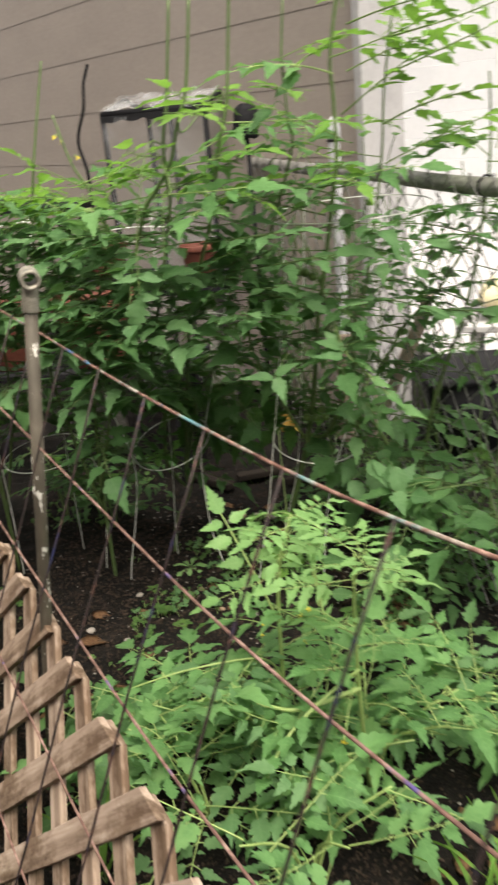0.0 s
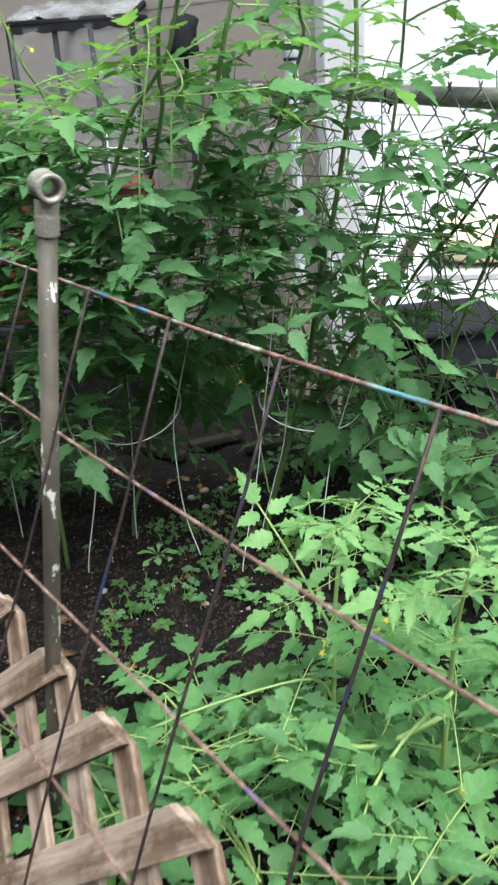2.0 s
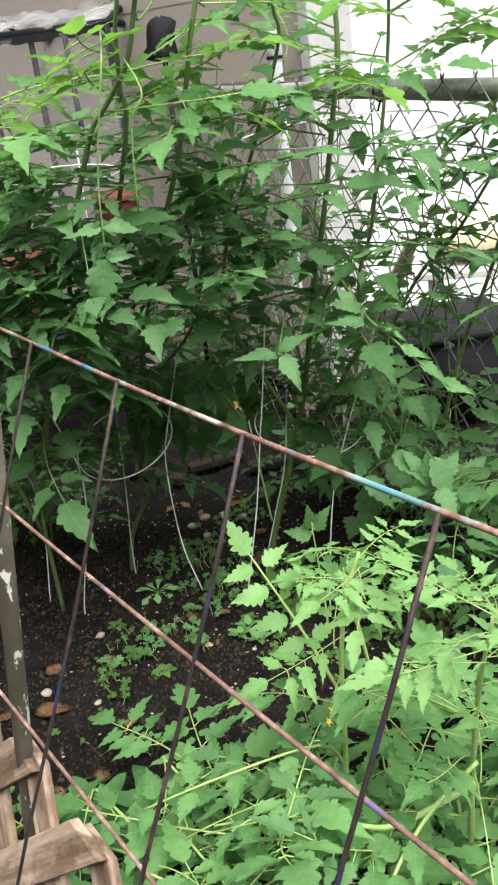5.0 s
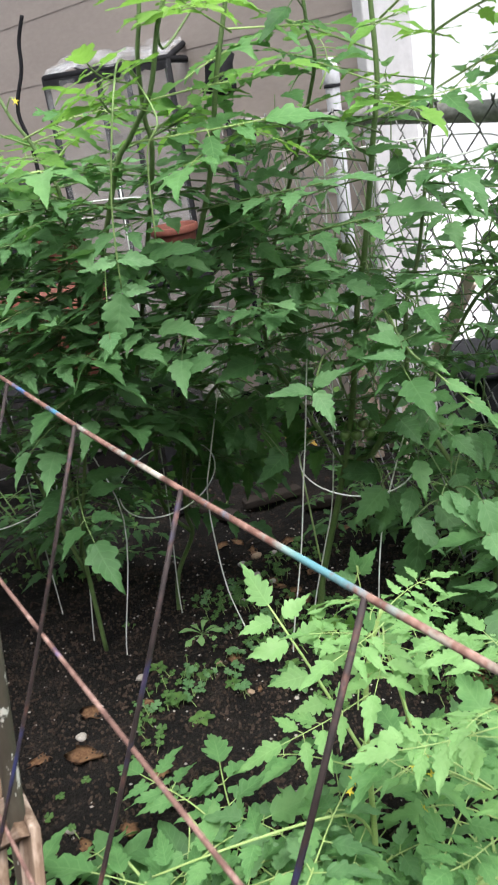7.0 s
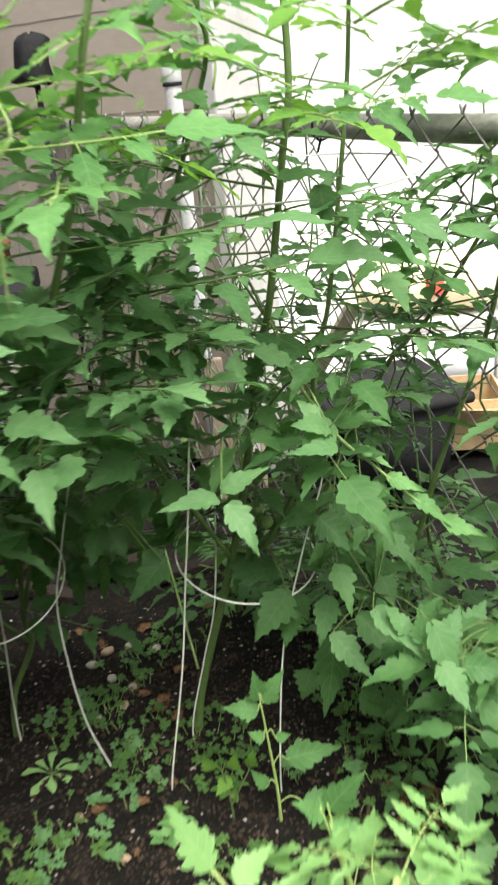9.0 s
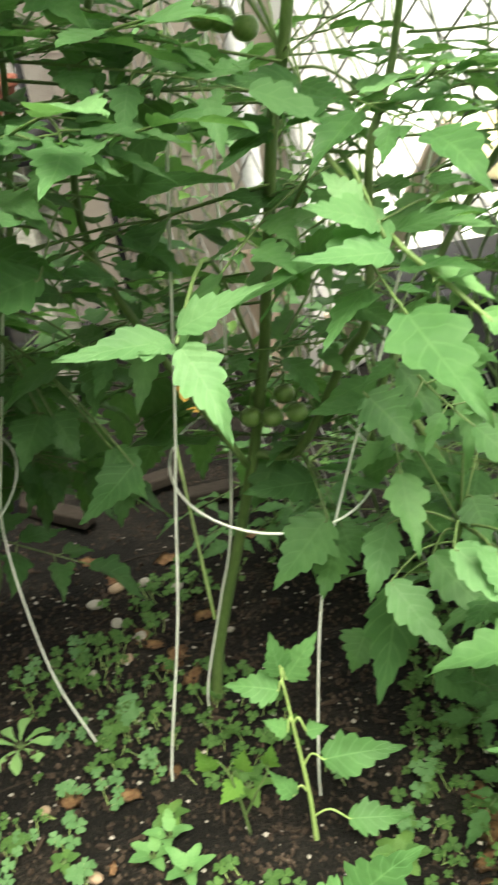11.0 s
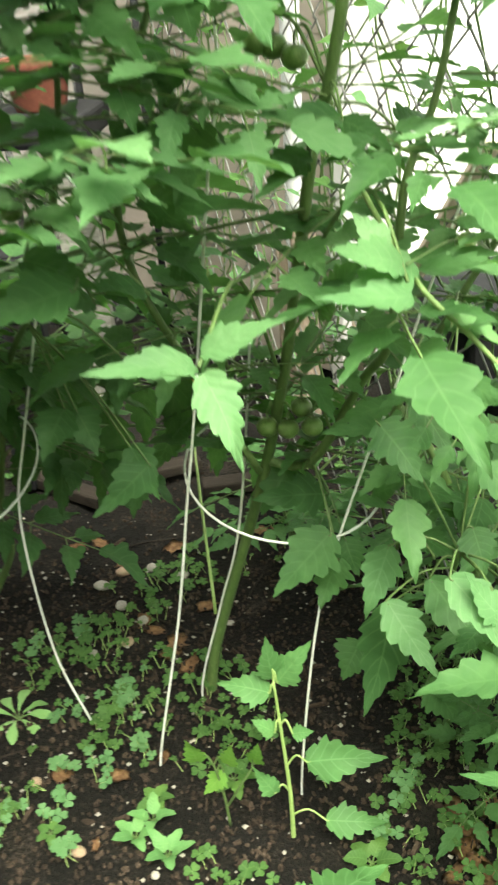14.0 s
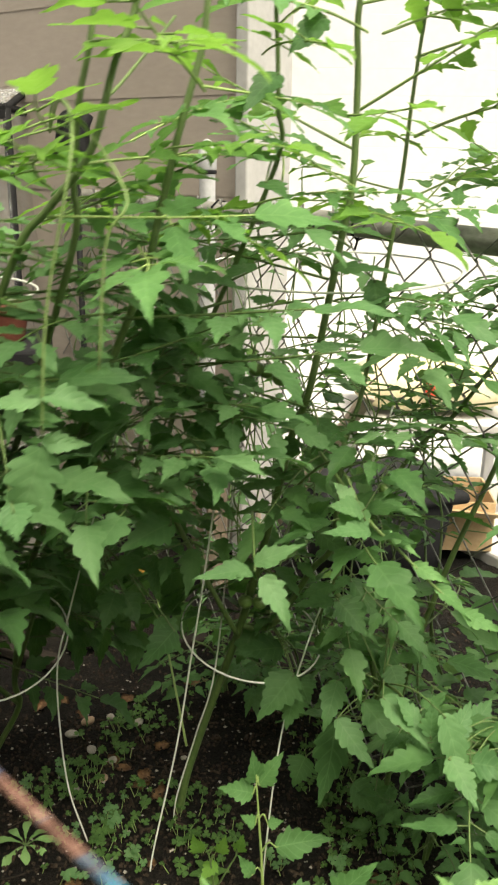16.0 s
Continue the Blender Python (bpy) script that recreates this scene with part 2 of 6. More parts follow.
CARD = surface("cardboard", [(0.25, (0.34, 0.23, 0.125)), (0.5, (0.44, 0.31, 0.18)), (0.75, (0.54, 0.40, 0.25))], 8, 0.8, bump=0.1)
SACK = surface("cream_sack", [(0.25, (0.66, 0.56, 0.32)), (0.5, (0.76, 0.67, 0.44)), (0.75, (0.82, 0.76, 0.58))], 8, 0.5, bump=0.3)
RED = surface("red_print", [(0.25, (0.55, 0.05, 0.03)), (0.75, (0.70, 0.10, 0.06))], 20, 0.5, bump=0.1)
PAVE = surface("pale_paving", [(0.25, (0.40, 0.395, 0.40)), (0.5, (0.48, 0.475, 0.48)), (0.75, (0.56, 0.555, 0.56))], 5, 0.9, bump=0.3)


def rusty_wire():
    """Rusted wire with chips of teal, blue and pink paint left along it."""
    m, nt, b = material("rusty_painted_wire", 0.7, 0.1)
    rust = ramp(nt, noisy(nt, 55, 4, 0.65), [(0.3, (0.075, 0.038, 0.028)), (0.5, (0.19, 0.095, 0.072)), (0.68, (0.40, 0.25, 0.20))])
    paint = ramp(nt, noisy(nt, 9, 2, 0.5), [(0.30, (0.045, 0.13, 0.29)), (0.40, (0.06, 0.22, 0.32)), (0.48, (0.14, 0.30, 0.29)), (0.56, (0.46, 0.44, 0.37))])
    where = ramp(nt, noisy(nt, 15, 5, 0.75), [(0.50, (0, 0, 0)), (0.60, (1, 1, 1))])
    nt.links.new(mixed(nt, where, rust, paint), b.inputs["Base Color"])
    bumped(nt, b, noisy(nt, 260, 3, 0.6), 0.6, 0.0012)
    return m


def dark_wire():
    m, nt, b = material("dark_rusted_wire", 0.65, 0.15)
    rust = ramp(nt, noisy(nt, 60, 4, 0.65), [(0.3, (0.012, 0.009, 0.009)), (0.55, (0.032, 0.02, 0.019)), (0.72, (0.12, 0.055, 0.042))])
    where = ramp(nt, noisy(nt, 12, 4, 0.7), [(0.56, (0, 0, 0)), (0.66, (1, 1, 1))])
    nt.links.new(mixed(nt, where, rust, (0.022, 0.026, 0.085)), b.inputs["Base Color"])
    bumped(nt, b, noisy(nt, 260, 3, 0.6), 0.6, 0.0012)
    return m



def bare_wire():
    """Rusted wire, pinkish where worn, with a few violet chips."""
    m, nt, b = material("bare_rusted_wire", 0.75, 0.1)
    rust = ramp(nt, noisy(nt, 50, 4, 0.65), [(0.3, (0.085, 0.045, 0.036)), (0.5, (0.20, 0.11, 0.088)), (0.66, (0.38, 0.25, 0.21))])
    where = ramp(nt, noisy(nt, 11, 4, 0.7), [(0.60, (0, 0, 0)), (0.66, (1, 1, 1))])
    nt.links.new(mixed(nt, where, rust, (0.10, 0.085, 0.27)), b.inputs["Base Color"])
    bumped(nt, b, noisy(nt, 260, 3, 0.6), 0.6, 0.0012)
    return m


PAINTED, DARKWIRE, BAREWIRE = rusty_wire(), dark_wire(), bare_wire()


def film_material(low, high):
    """Clear, slightly milky greenhouse film; a larger white share stands in for glare."""
    m, nt, b = material("clear_film", 0.12)
    b.inputs["Base Color"].default_value = (0.75, 0.76, 0.78, 1)
    clear = nt.nodes.new("ShaderNodeBsdfTransparent")
    clear.inputs["Color"].default_value = (0.88, 0.88, 0.88, 1)
    mix = nt.nodes.new("ShaderNodeMixShader")
    nt.links.new(ramp(nt, noisy(nt, 5, 4, 0.6), [(0.38, (low, low, low)), (0.66, (high, high, high))]), mix.inputs[0])
    nt.links.new(clear.outputs[0], mix.inputs[1])
    nt.links.new(b.outputs[0], mix.inputs[2])
    nt.links.new(mix.outputs[0], nt.nodes["Material Output"].inputs["Surface"])
    bumped(nt, b, noisy(nt, 16, 4, 0.7), 0.9, 0.02)
    return m


# The roof film is mixed whiter: its glare is put into the colour.
FILM, ROOFFILM = film_material(0.05, 0.2), film_material(0.06, 0.30)

# ---- building helpers ----


def thing(name, label, category, at=(0, 0, 0), group="", kind=""):
    ob = tagged(new(name), label, category, group, kind)
    ob.empty_display_size = 0.05
    ob.matrix_basis = Matrix.Translation(at)
    return ob


def solid(name, bm, mat, smooth=True):
    me = bpy.data.meshes.new(name)
    bm.to_mesh(me)
    bm.free()
    me.materials.append(mat)
    if smooth:
        me.polygons.foreach_set("use_smooth", [True] * len(me.polygons))
    return me


def part(name, me, parent, label="", m=None):
    ob = new(name, me)
    ob.parent = parent
    if m is not None:
        ob.matrix_basis = m
    if label:
        ob["label"] = label
    return ob


def tube(bm, pts, r0, r1=None, seg=6, closed=False):
    """A round rod along the points, tapering from r0 to r1."""
    r1 = r0 if r1 is None else r1
    pts = [Vector(p) for p in pts]
    n = len(pts)
    rings, side = [], None
    for i, p in enumerate(pts):
        a, b = (pts[i - 1], pts[(i + 1) % n]) if closed else (pts[max(i - 1, 0)], pts[min(i + 1, n - 1)])
        along = (b - a).normalized()
        if side is None:
            side = along.cross(Vector((0.31, 0.17, 0.93))).normalized()
        side = (side - along * side.dot(along)).normalized()
        up = along.cross(side)
        r = r0 + (r1 - r0) * i / max(n - 1, 1)
        rings.append([bm.verts.new(p + (side * math.cos(2 * math.pi * k / seg) + up * math.sin(2 * math.pi * k / seg)) * r) for k in range(seg)])
    for i in range(n if closed else n - 1):
        a, b = rings[i], rings[(i + 1) % n]
        for k in range(seg):
            bm.faces.new((a[k], a[(k + 1) % seg], b[(k + 1) % seg], b[k]))
    if not closed:
        bm.faces.new(rings[0][::-1])
        bm.faces.new(rings[-1])
    return bm


def smooth_line(pts, steps=5):
    """Points on a soft curve through the given ones."""
    pts = [Vector(p) for p in pts]
    out = []
    for i in range(len(pts) - 1):
        p0, p1, p2, p3 = pts[max(i - 1, 0)], pts[i], pts[i + 1], pts[min(i + 2, len(pts) - 1)]
        for k in range(steps):
            t = k / steps
            out.append(0.5 * (2 * p1 + (p2 - p0) * t + (2 * p0 - 5 * p1 + 4 * p2 - p3) * t * t + (3 * p1 - p0 - 3 * p2 + p3) * t ** 3))
    return out + [pts[-1]]


def box(bm, size, m=Matrix(), bevel=0.0):
    made = bmesh.ops.create_cube(bm, size=1, matrix=m @ Matrix.Diagonal((*size, 1)))["verts"]
    if bevel:
        edges = list({e for v in made for e in v.link_edges})
        bmesh.ops.bevel(bm, geom=edges, offset=bevel, segments=2, affect="EDGES", profile=0.5)
    return bm


def lathe(bm, profile, seg=28, m=Matrix()):
    """A turned shape from (radius, height) pairs."""
    rings = [[bm.verts.new(m @ Vector((r * math.cos(2 * math.pi * k / seg), r * math.sin(2 * math.pi * k / seg), z))) for k in range(seg)] for r, z in profile]
    for a, b in zip(rings, rings[1:]):
        for k in range(seg):
            bm.faces.new((a[k], a[(k + 1) % seg], b[(k + 1) % seg], b[k]))
    return bm


# ---- leaves ----


class Sheet:
    """Collects the blades and stalks of one leaf."""

    def __init__(self):
        self.verts, self.faces, self.uvs, self.slots = [], [], [], []

    def blade(self, at, ahead, up, length, width, rng, droop=0.25, fold=0.25, teeth=0.3, n=12, blunt=1.12, spoon=False):
        """A leaflet: round base, pointed tip, teeth that lean forward, puckered between the side veins."""
        at, ahead = Vector(at), Vector(ahead).normalized()
        across = ahead.cross(Vector(up)).normalized()
        up = across.cross(ahead)
        start, twist, bend = len(self.verts), rng.uniform(-0.45, 0.45), rng.uniform(-0.16, 0.16)
        wave, phase, pucker = rng.uniform(0.012, 0.045), rng.uniform(0, 6.28), rng.uniform(0.008, 0.018)
        lobes = [[rng.uniform(0.75, 1.25) for k in range(n // 3 + 2)] for side in (0, 1)]
        for i in range(n + 1):
            t = i / n
            half = 0.5 * width * ((0.3 + 0.7 * (t / 0.28) ** 0.6) if t < 0.28 else ((1 - t) / 0.72) ** blunt)
            if spoon:
                half = 0.5 * width * ((0.18 + 0.82 * (t / 0.68) ** 1.6) if t < 0.68 else max(0.05, 1 - ((t - 0.68) / 0.32) ** 2.2) ** 0.5)
            for k, u in enumerate((-1, -0.5, 0, 0.5, 1)):
                w = half * u
                push = 0.0
                if abs(u) == 1:
                    shift = i + (1 if u > 0 else 0)
                    step, lobe = shift % 3, lobes[0 if u > 0 else 1][shift // 3]
                    w *= (1 - teeth * (1.2 - 0.5 * t) * lobe, 1 - 0.12 * teeth, 1.0 + 0.05 * lobe)[step]
                    push = (0.0, 0.008, 0.03 * lobe)[step]
                lift = fold * abs(w) + wave * length * abs(u) * math.sin(5.5 * t * math.pi / 2 + phase + (1.3 if u > 0 else 0)) - droop * length * t * t + twist * w * t
                if abs(u) == 0.5:
                    lift += pucker * length * (1.0 if i % 3 == 1 else -0.3)
                y = length * min(t + push * (0 if t in (0, 1) else 1), 1.0)
                self.verts.append(at + ahead * (y * (1 - 0.12 * droop * t)) + across * (w + bend * length * t * t) + up * lift)
                self.uvs.append((u, t))
        for i in range(n):
            for k in range(4):
                a = start + i * 5 + k
                self.faces.append((a, a + 1, a + 6, a + 5))
                self.slots.append(0)

    def stalk(self, pts, r0, r1):
        start, pts = len(self.verts), [Vector(p) for p in pts]
        for i, p in enumerate(pts):
            along = (pts[min(i + 1, len(pts) - 1)] - pts[max(i - 1, 0)]).normalized()
            side = along.cross(Vector((0.2, 0.3, 0.93))).normalized()
            up = along.cross(side)
            r = r0 + (r1 - r0) * i / (len(pts) - 1)
            for k in range(4):
                self.verts.append(p + (side * math.cos(k * math.pi / 2) + up * math.sin(k * math.pi / 2)) * r)
                self.uvs.append((0.5, 0.5))
        for i in range(len(pts) - 1):
            for k in range(4):
                a, b = start + i * 4 + k, start + i * 4 + (k + 1) % 4
                self.faces.append((a, b, b + 4, a + 4))
                self.slots.append(1)

    def mesh(self, name, leaf, stem):
        me = bpy.data.meshes.new(name)
        me.from_pydata(self.verts, [], self.faces)
        me.materials.append(leaf)
        me.materials.append(stem)
        me.polygons.foreach_set("material_index", self.slots)
        me.polygons.foreach_set("use_smooth", [True] * len(self.faces))
        layer = me.uv_layers.new(name="UVMap")
        layer.data.foreach_set("uv", [c for f in self.faces for v in f for c in self.uvs[v]])
        return me


def compound_leaf(seed, leaf, stem, length=0.24, pairs=3, size=0.075, droop=0.35, teeth=0.3, slim=0.5, n=12, sag=0.3):
    """A tomato leaf along +y: a curved stalk, pairs of toothed leaflets, tiny ones between, and one at the end."""
    rng = random.Random(seed)
    s = Sheet()

    def spine(t):
        return Vector((0.02 * math.sin(2.2 * t + seed), length * t * (1 - 0.2 * droop * t), -droop * length * t * t + 0.05 * length * t))

    s.stalk([spine(i / 9) for i in range(10)], 0.0015, 0.0009)
    for j in range(pairs):
        t = 0.36 + 0.56 * j / max(pairs - 0.4, 1)
        for sign in (-1, 1):
            p = spine(t + rng.uniform(-0.03, 0.03))
            a = radians(rng.uniform(52, 78))
            way = Vector((sign * math.sin(a), math.cos(a), rng.uniform(-0.35, 0.15)))
            stub = p + way.normalized() * rng.uniform(0.008, 0.02)
            s.stalk([p, stub], 0.0010, 0.0008)
            big = size * rng.uniform(0.75, 1.05) * (0.8 + 0.35 * math.sin(math.pi * (j + 0.7) / pairs))
            s.blade(stub, way, Vector((0, 0.15, 1)), big, big * rng.uniform(slim - 0.06, slim + 0.08), rng, rng.uniform(0.05, sag), rng.uniform(0.05, 0.35), teeth, n)
        if rng.random() < 0.8:
            for sign in (-1, 1):
                p = spine(t + 0.09)
                way = Vector((sign, rng.uniform(0.2, 0.6), rng.uniform(-0.3, 0.1)))
                s.blade(p + way.normalized() * 0.004, way, (0, 0, 1), size * 0.26, size * 0.18, rng, 0.3, 0.2, 0.12, 5)
    tip = spine(1)
    way = spine(1) - spine(0.9)
    s.blade(tip, way, Vector((rng.uniform(-0.3, 0.3), 0.3, 1)), size * 1.25, size * 1.25 * (slim + 0.05), rng, rng.uniform(0.1, sag + 0.1), rng.uniform(0.1, 0.35), teeth, n)
    return s.mesh("leaf", leaf, stem)


MATURE = [compound_leaf(i, LEAF, STEM, 0.165 + 0.012 * (i % 4), 3, 0.056 + 0.004 * (i % 4), -0.02 + 0.07 * (i % 5), 0.24, 0.50, 15, 0.24) for i in range(20)]
FRESH = [compound_leaf(40 + i, YOUNG, YSTEM, 0.165 + 0.012 * (i % 4), 3, 0.061 + 0.004 * (i % 4), 0.02 + 0.07 * (i % 5), 0.30, 0.48, 15) for i in range(14)]
LOWER = [compound_leaf(60 + i, PALE, YSTEM, 0.15 + 0.012 * (i % 4), 3, 0.052 + 0.004 * (i % 4), 0.02 + 0.07 * (i % 5), 0.30, 0.50, 15) for i in range(12)]
SHOOTS = [compound_leaf(110 + i, SHOOT, YSTEM, 0.15 + 0.012 * (i % 4), 3, 0.060 + 0.004 * (i % 4), 0.05 * (i % 4), 0.32, 0.42, 15, 0.2) for i in range(8)]
UPPER = [compound_leaf(20 + i, PALE, STEM, 0.155 + 0.012 * (i % 4), 3, 0.052 + 0.004 * (i % 4), -0.04 + 0.06 * (i % 5), 0.26, 0.48, 15, 0.2) for i in range(14)]
TOP = [compound_leaf(80 + i, LIME, TOPSTALK, 0.135 + 0.012 * (i % 3), 3, 0.052 + 0.003 * (i % 3), -0.05 + 0.07 * (i % 4), 0.28, 0.46, 12, 0.22) for i in range(10)]


def place_leaf(plant, meshes, at, turn, pitch, rng, scale=1.0, roll=None):
    """A leaf that leaves the stem at a point (from the plant's foot): turn from +x about z, pitch upwards."""
    roll = rng.uniform(-16, 16) if roll is None else roll
    m = pose(*at, 0, 0, turn - 90) @ pose(0, 0, 0, pitch, roll, 0) @ Matrix.Scale(scale, 4)
    return part("leaf", rng.choice(meshes), plant, "", m)


def along(pts, s):
    """The point at share s of a line's points."""
    f = s * (len(pts) - 1)
    i = min(int(f), len(pts) - 2)
    return pts[i].lerp(pts[i + 1], f - i)


STEMS = {}


def add_stem(plant, pts, r0, r1, mat=None, steps=5):
    line = smooth_line(pts, steps)
    STEMS.setdefault(plant.name, []).extend(line)
    part("stem", solid("stem", tube(bmesh.new(), line, r0, r1, 7), mat or STEM), plant)
    return line


def blade_at(plant, base, tip, width, seed, leaf=None, teeth=0.22, face=(0.0, -0.6, 0.8), stalked=True):
    """One large leaflet from base to tip (in the world), on a stalk from the nearest stem of its plant."""
    rng = random.Random(seed)
    s, root = Sheet(), plant.matrix_basis.translation
    a, b = Vector(base) - root, Vector(tip) - root
    if stalked and plant.name in STEMS:
        near = min(STEMS[plant.name], key=lambda p: (p - a).length)
        mid = near.lerp(a, 0.5) + Vector((0, 0, 0.012))
        s.stalk(smooth_line([near, mid, a, a.lerp(b, 0.05)], 4), 0.0012, 0.0008)
    s.blade(a, b - a, face, (b - a).length, width, rng, rng.uniform(0.02, 0.12), rng.uniform(0.05, 0.25), teeth, 18)
    return part("leaf", s.mesh("leaf", leaf or LEAF, YSTEM if leaf is YOUNG else STEM), plant)


# ---- ground ----


def ground():
    rng = random.Random(3)

    def steps(centre, near, fine, far):
        out, d = [0.0], fine
        while out[-1] < far:
            if out[-1] > near:
                d *= 1.35
            out.append(out[-1] + d)
        return [centre - v for v in out[:0:-1]] + [centre + v for v in out]

    xs, ys = steps(0.0, 0.8, 0.02, 400), steps(2.3, 1.1, 0.02, 400)
    verts, faces = [], []
    for y in ys:
        for x in xs:
            near = max(0.0, 1 - max(abs(x), abs(y - 2.3)) / 2.5)
            z = 0.022 * noise.noise(Vector((x * 4, y * 4, 0))) + 0.009 * noise.noise(Vector((x * 17, y * 17, 3))) + 0.005 * noise.noise(Vector((x * 45, y * 45, 7)))
            verts.append((x, y, z * near - 0.012))
    w = len(xs)
    for j in range(len(ys) - 1):
        for i in range(w - 1):
            a = j * w + i
            faces.append((a, a + 1, a + w + 1, a + w))
    me = bpy.data.meshes.new("ground")
    me.from_pydata(verts, [], faces)
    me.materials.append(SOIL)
    me.polygons.foreach_set("use_smooth", [True] * len(faces))
    return tagged(new("ground", me), "nearly black garden soil with crumbs and chips", "ground", kind="structure")


ground()


def ground_z(x, y):
    near = max(0.0, 1 - max(abs(x), abs(y - 2.3)) / 2.5)
    return (0.022 * noise.noise(Vector((x * 4, y * 4, 0))) + 0.009 * noise.noise(Vector((x * 17, y * 17, 3))) + 0.005 * noise.noise(Vector((x * 45, y * 45, 7)))) * near - 0.012


# The line of the chain-link fence: its corner of reference is the capped post.
FENCE = Vector((0.054, 3.325, 0.0))
ALONG = Vector((0.410, -0.912, 0.0))
BEYOND = Vector((0.912, 0.410, 0.0))


def by_fence(s, d, z=0.0):
    """A place s metres along the fence (towards the near end) and d metres beyond it."""
    return FENCE + ALONG * s + BEYOND * d + Vector((0, 0, z))


FENCE_TURN = math.degrees(math.atan2(ALONG.y, ALONG.x))


def pavement():
    bm = bmesh.new()
    box(bm, (9.0, 7.0, 0.05), Matrix.Translation(by_fence(0, 4.2, 0.0)) @ pose(0, 0, 0, 0, 0, FENCE_TURN), 0.008)
    me = solid("pavement", bm, PAVE, False)
    return tagged(new("pavement", me), "pale grey paving beyond the chain-link fence", "pavement", kind="structure")


pavement()


def brown_wall():
    """The lap-sided wall that runs along just beyond the fence and ends near the capped post."""
    root = tagged(new("wall_brown"), "brown lap-sided wall running along beyond the fence", "wall", kind="structure")
    root.matrix_basis = pose(0.205, 3.42, 0, 0, 0, -44)
    bm = bmesh.new()
    box(bm, (5.0, 0.09, 3.2), pose(-2.5, 0.075, 1.6))
    part("core", solid("core", bm, BROWN, False), root)
    bm = bmesh.new()
    pitch, length = 0.212, 5.0
    v = [bm.verts.new(p) for p in ((-length, 0.014, 0), (0, 0.014, 0), (0, 0.0, pitch + 0.012), (-length, 0.0, pitch + 0.012), (-length, 0.028, 0), (0, 0.028, 0), (0, 0.028, pitch + 0.012), (-length, 0.028, pitch + 0.012))]
    for v0 in (v[0], v[1]):
        v0.co.y = -0.0015
    for f in ((0, 1, 2, 3), (5, 4, 7, 6), (1, 0, 4, 5), (2, 1, 5, 6), (3, 2, 6, 7), (0, 3, 7, 4)):
        bm.faces.new([v[k] for k in f])
    board = solid("board", bm, BROWN, False)
    for k in range(16):
        part("board", board, root, "", pose(0, 0, 0.02 + pitch * k))
    bm = bmesh.new()
    box(bm, (0.032, 0.17, 3.2), pose(0.018, 0.055, 1.6), 0.004)
    part("corner_board", solid("corner_board", bm, TRIM, False), root, "pale grey painted corner board")


brown_wall()


def light_blocker():
    """Unseen walls, added behind and to the left to block low sky light."""
    root = tagged(new("wall_unseen"), "plain tan unseen wall added to block low light on the bed", "wall", kind="structure")
    part("core", solid("core", box(bmesh.new(), (9.0, 0.2, 3.6), pose(-0.5, -1.5, 1.35)), BROWN, False), root)
    part("core", solid("core", box(bmesh.new(), (0.2, 6.0, 3.0), pose(-3.6, 1.5, 1.05)), BROWN, False), root)


light_blocker()


def white_house():
    root = tagged(new("white_house"), "white sided building in glare behind the yard", "house")
    root.matrix_basis = pose(3.2, 7.6, 0, 0, 0, -8)
    bm = bmesh.new()
    box(bm, (8.0, 0.3, 4.2), pose(0, 0.16, 2.1))
    part("wall", solid("wall", bm, WHITE, False), root)
    bm = bmesh.new()
    box(bm, (8.0, 0.02, 0.17), pose(0, 0, 0, 4, 0, 0), 0.003)
    lap = solid("board", bm, WHITE, False)
    for k in range(24):
        part("board", lap, root, "", pose(0, 0, 0.1 + 0.172 * k))
    for x, z in ((0.35, 1.95),):
        win = part("window", solid("window", box(bmesh.new(), (0.9, 0.06, 1.1), Matrix(), 0.01), WHITE, False), root, "white framed window", pose(x, -0.03, z))
        for dx in (-0.21, 0.21):
            part("pane", solid("pane", box(bmesh.new(), (0.36, 0.02, 0.96), Matrix(), 0.004), GLASSGREY, False), win, "", pose(dx, -0.03, 0))
    bm = bmesh.new()
    box(bm, (8.4, 0.7, 0.12), pose(0, 0.1, 4.25, 12, 0, 0), 0.01)
    part("roof", solid("roof", bm, TRIM, False), root)


white_house()

# ---- chain-link fence ----


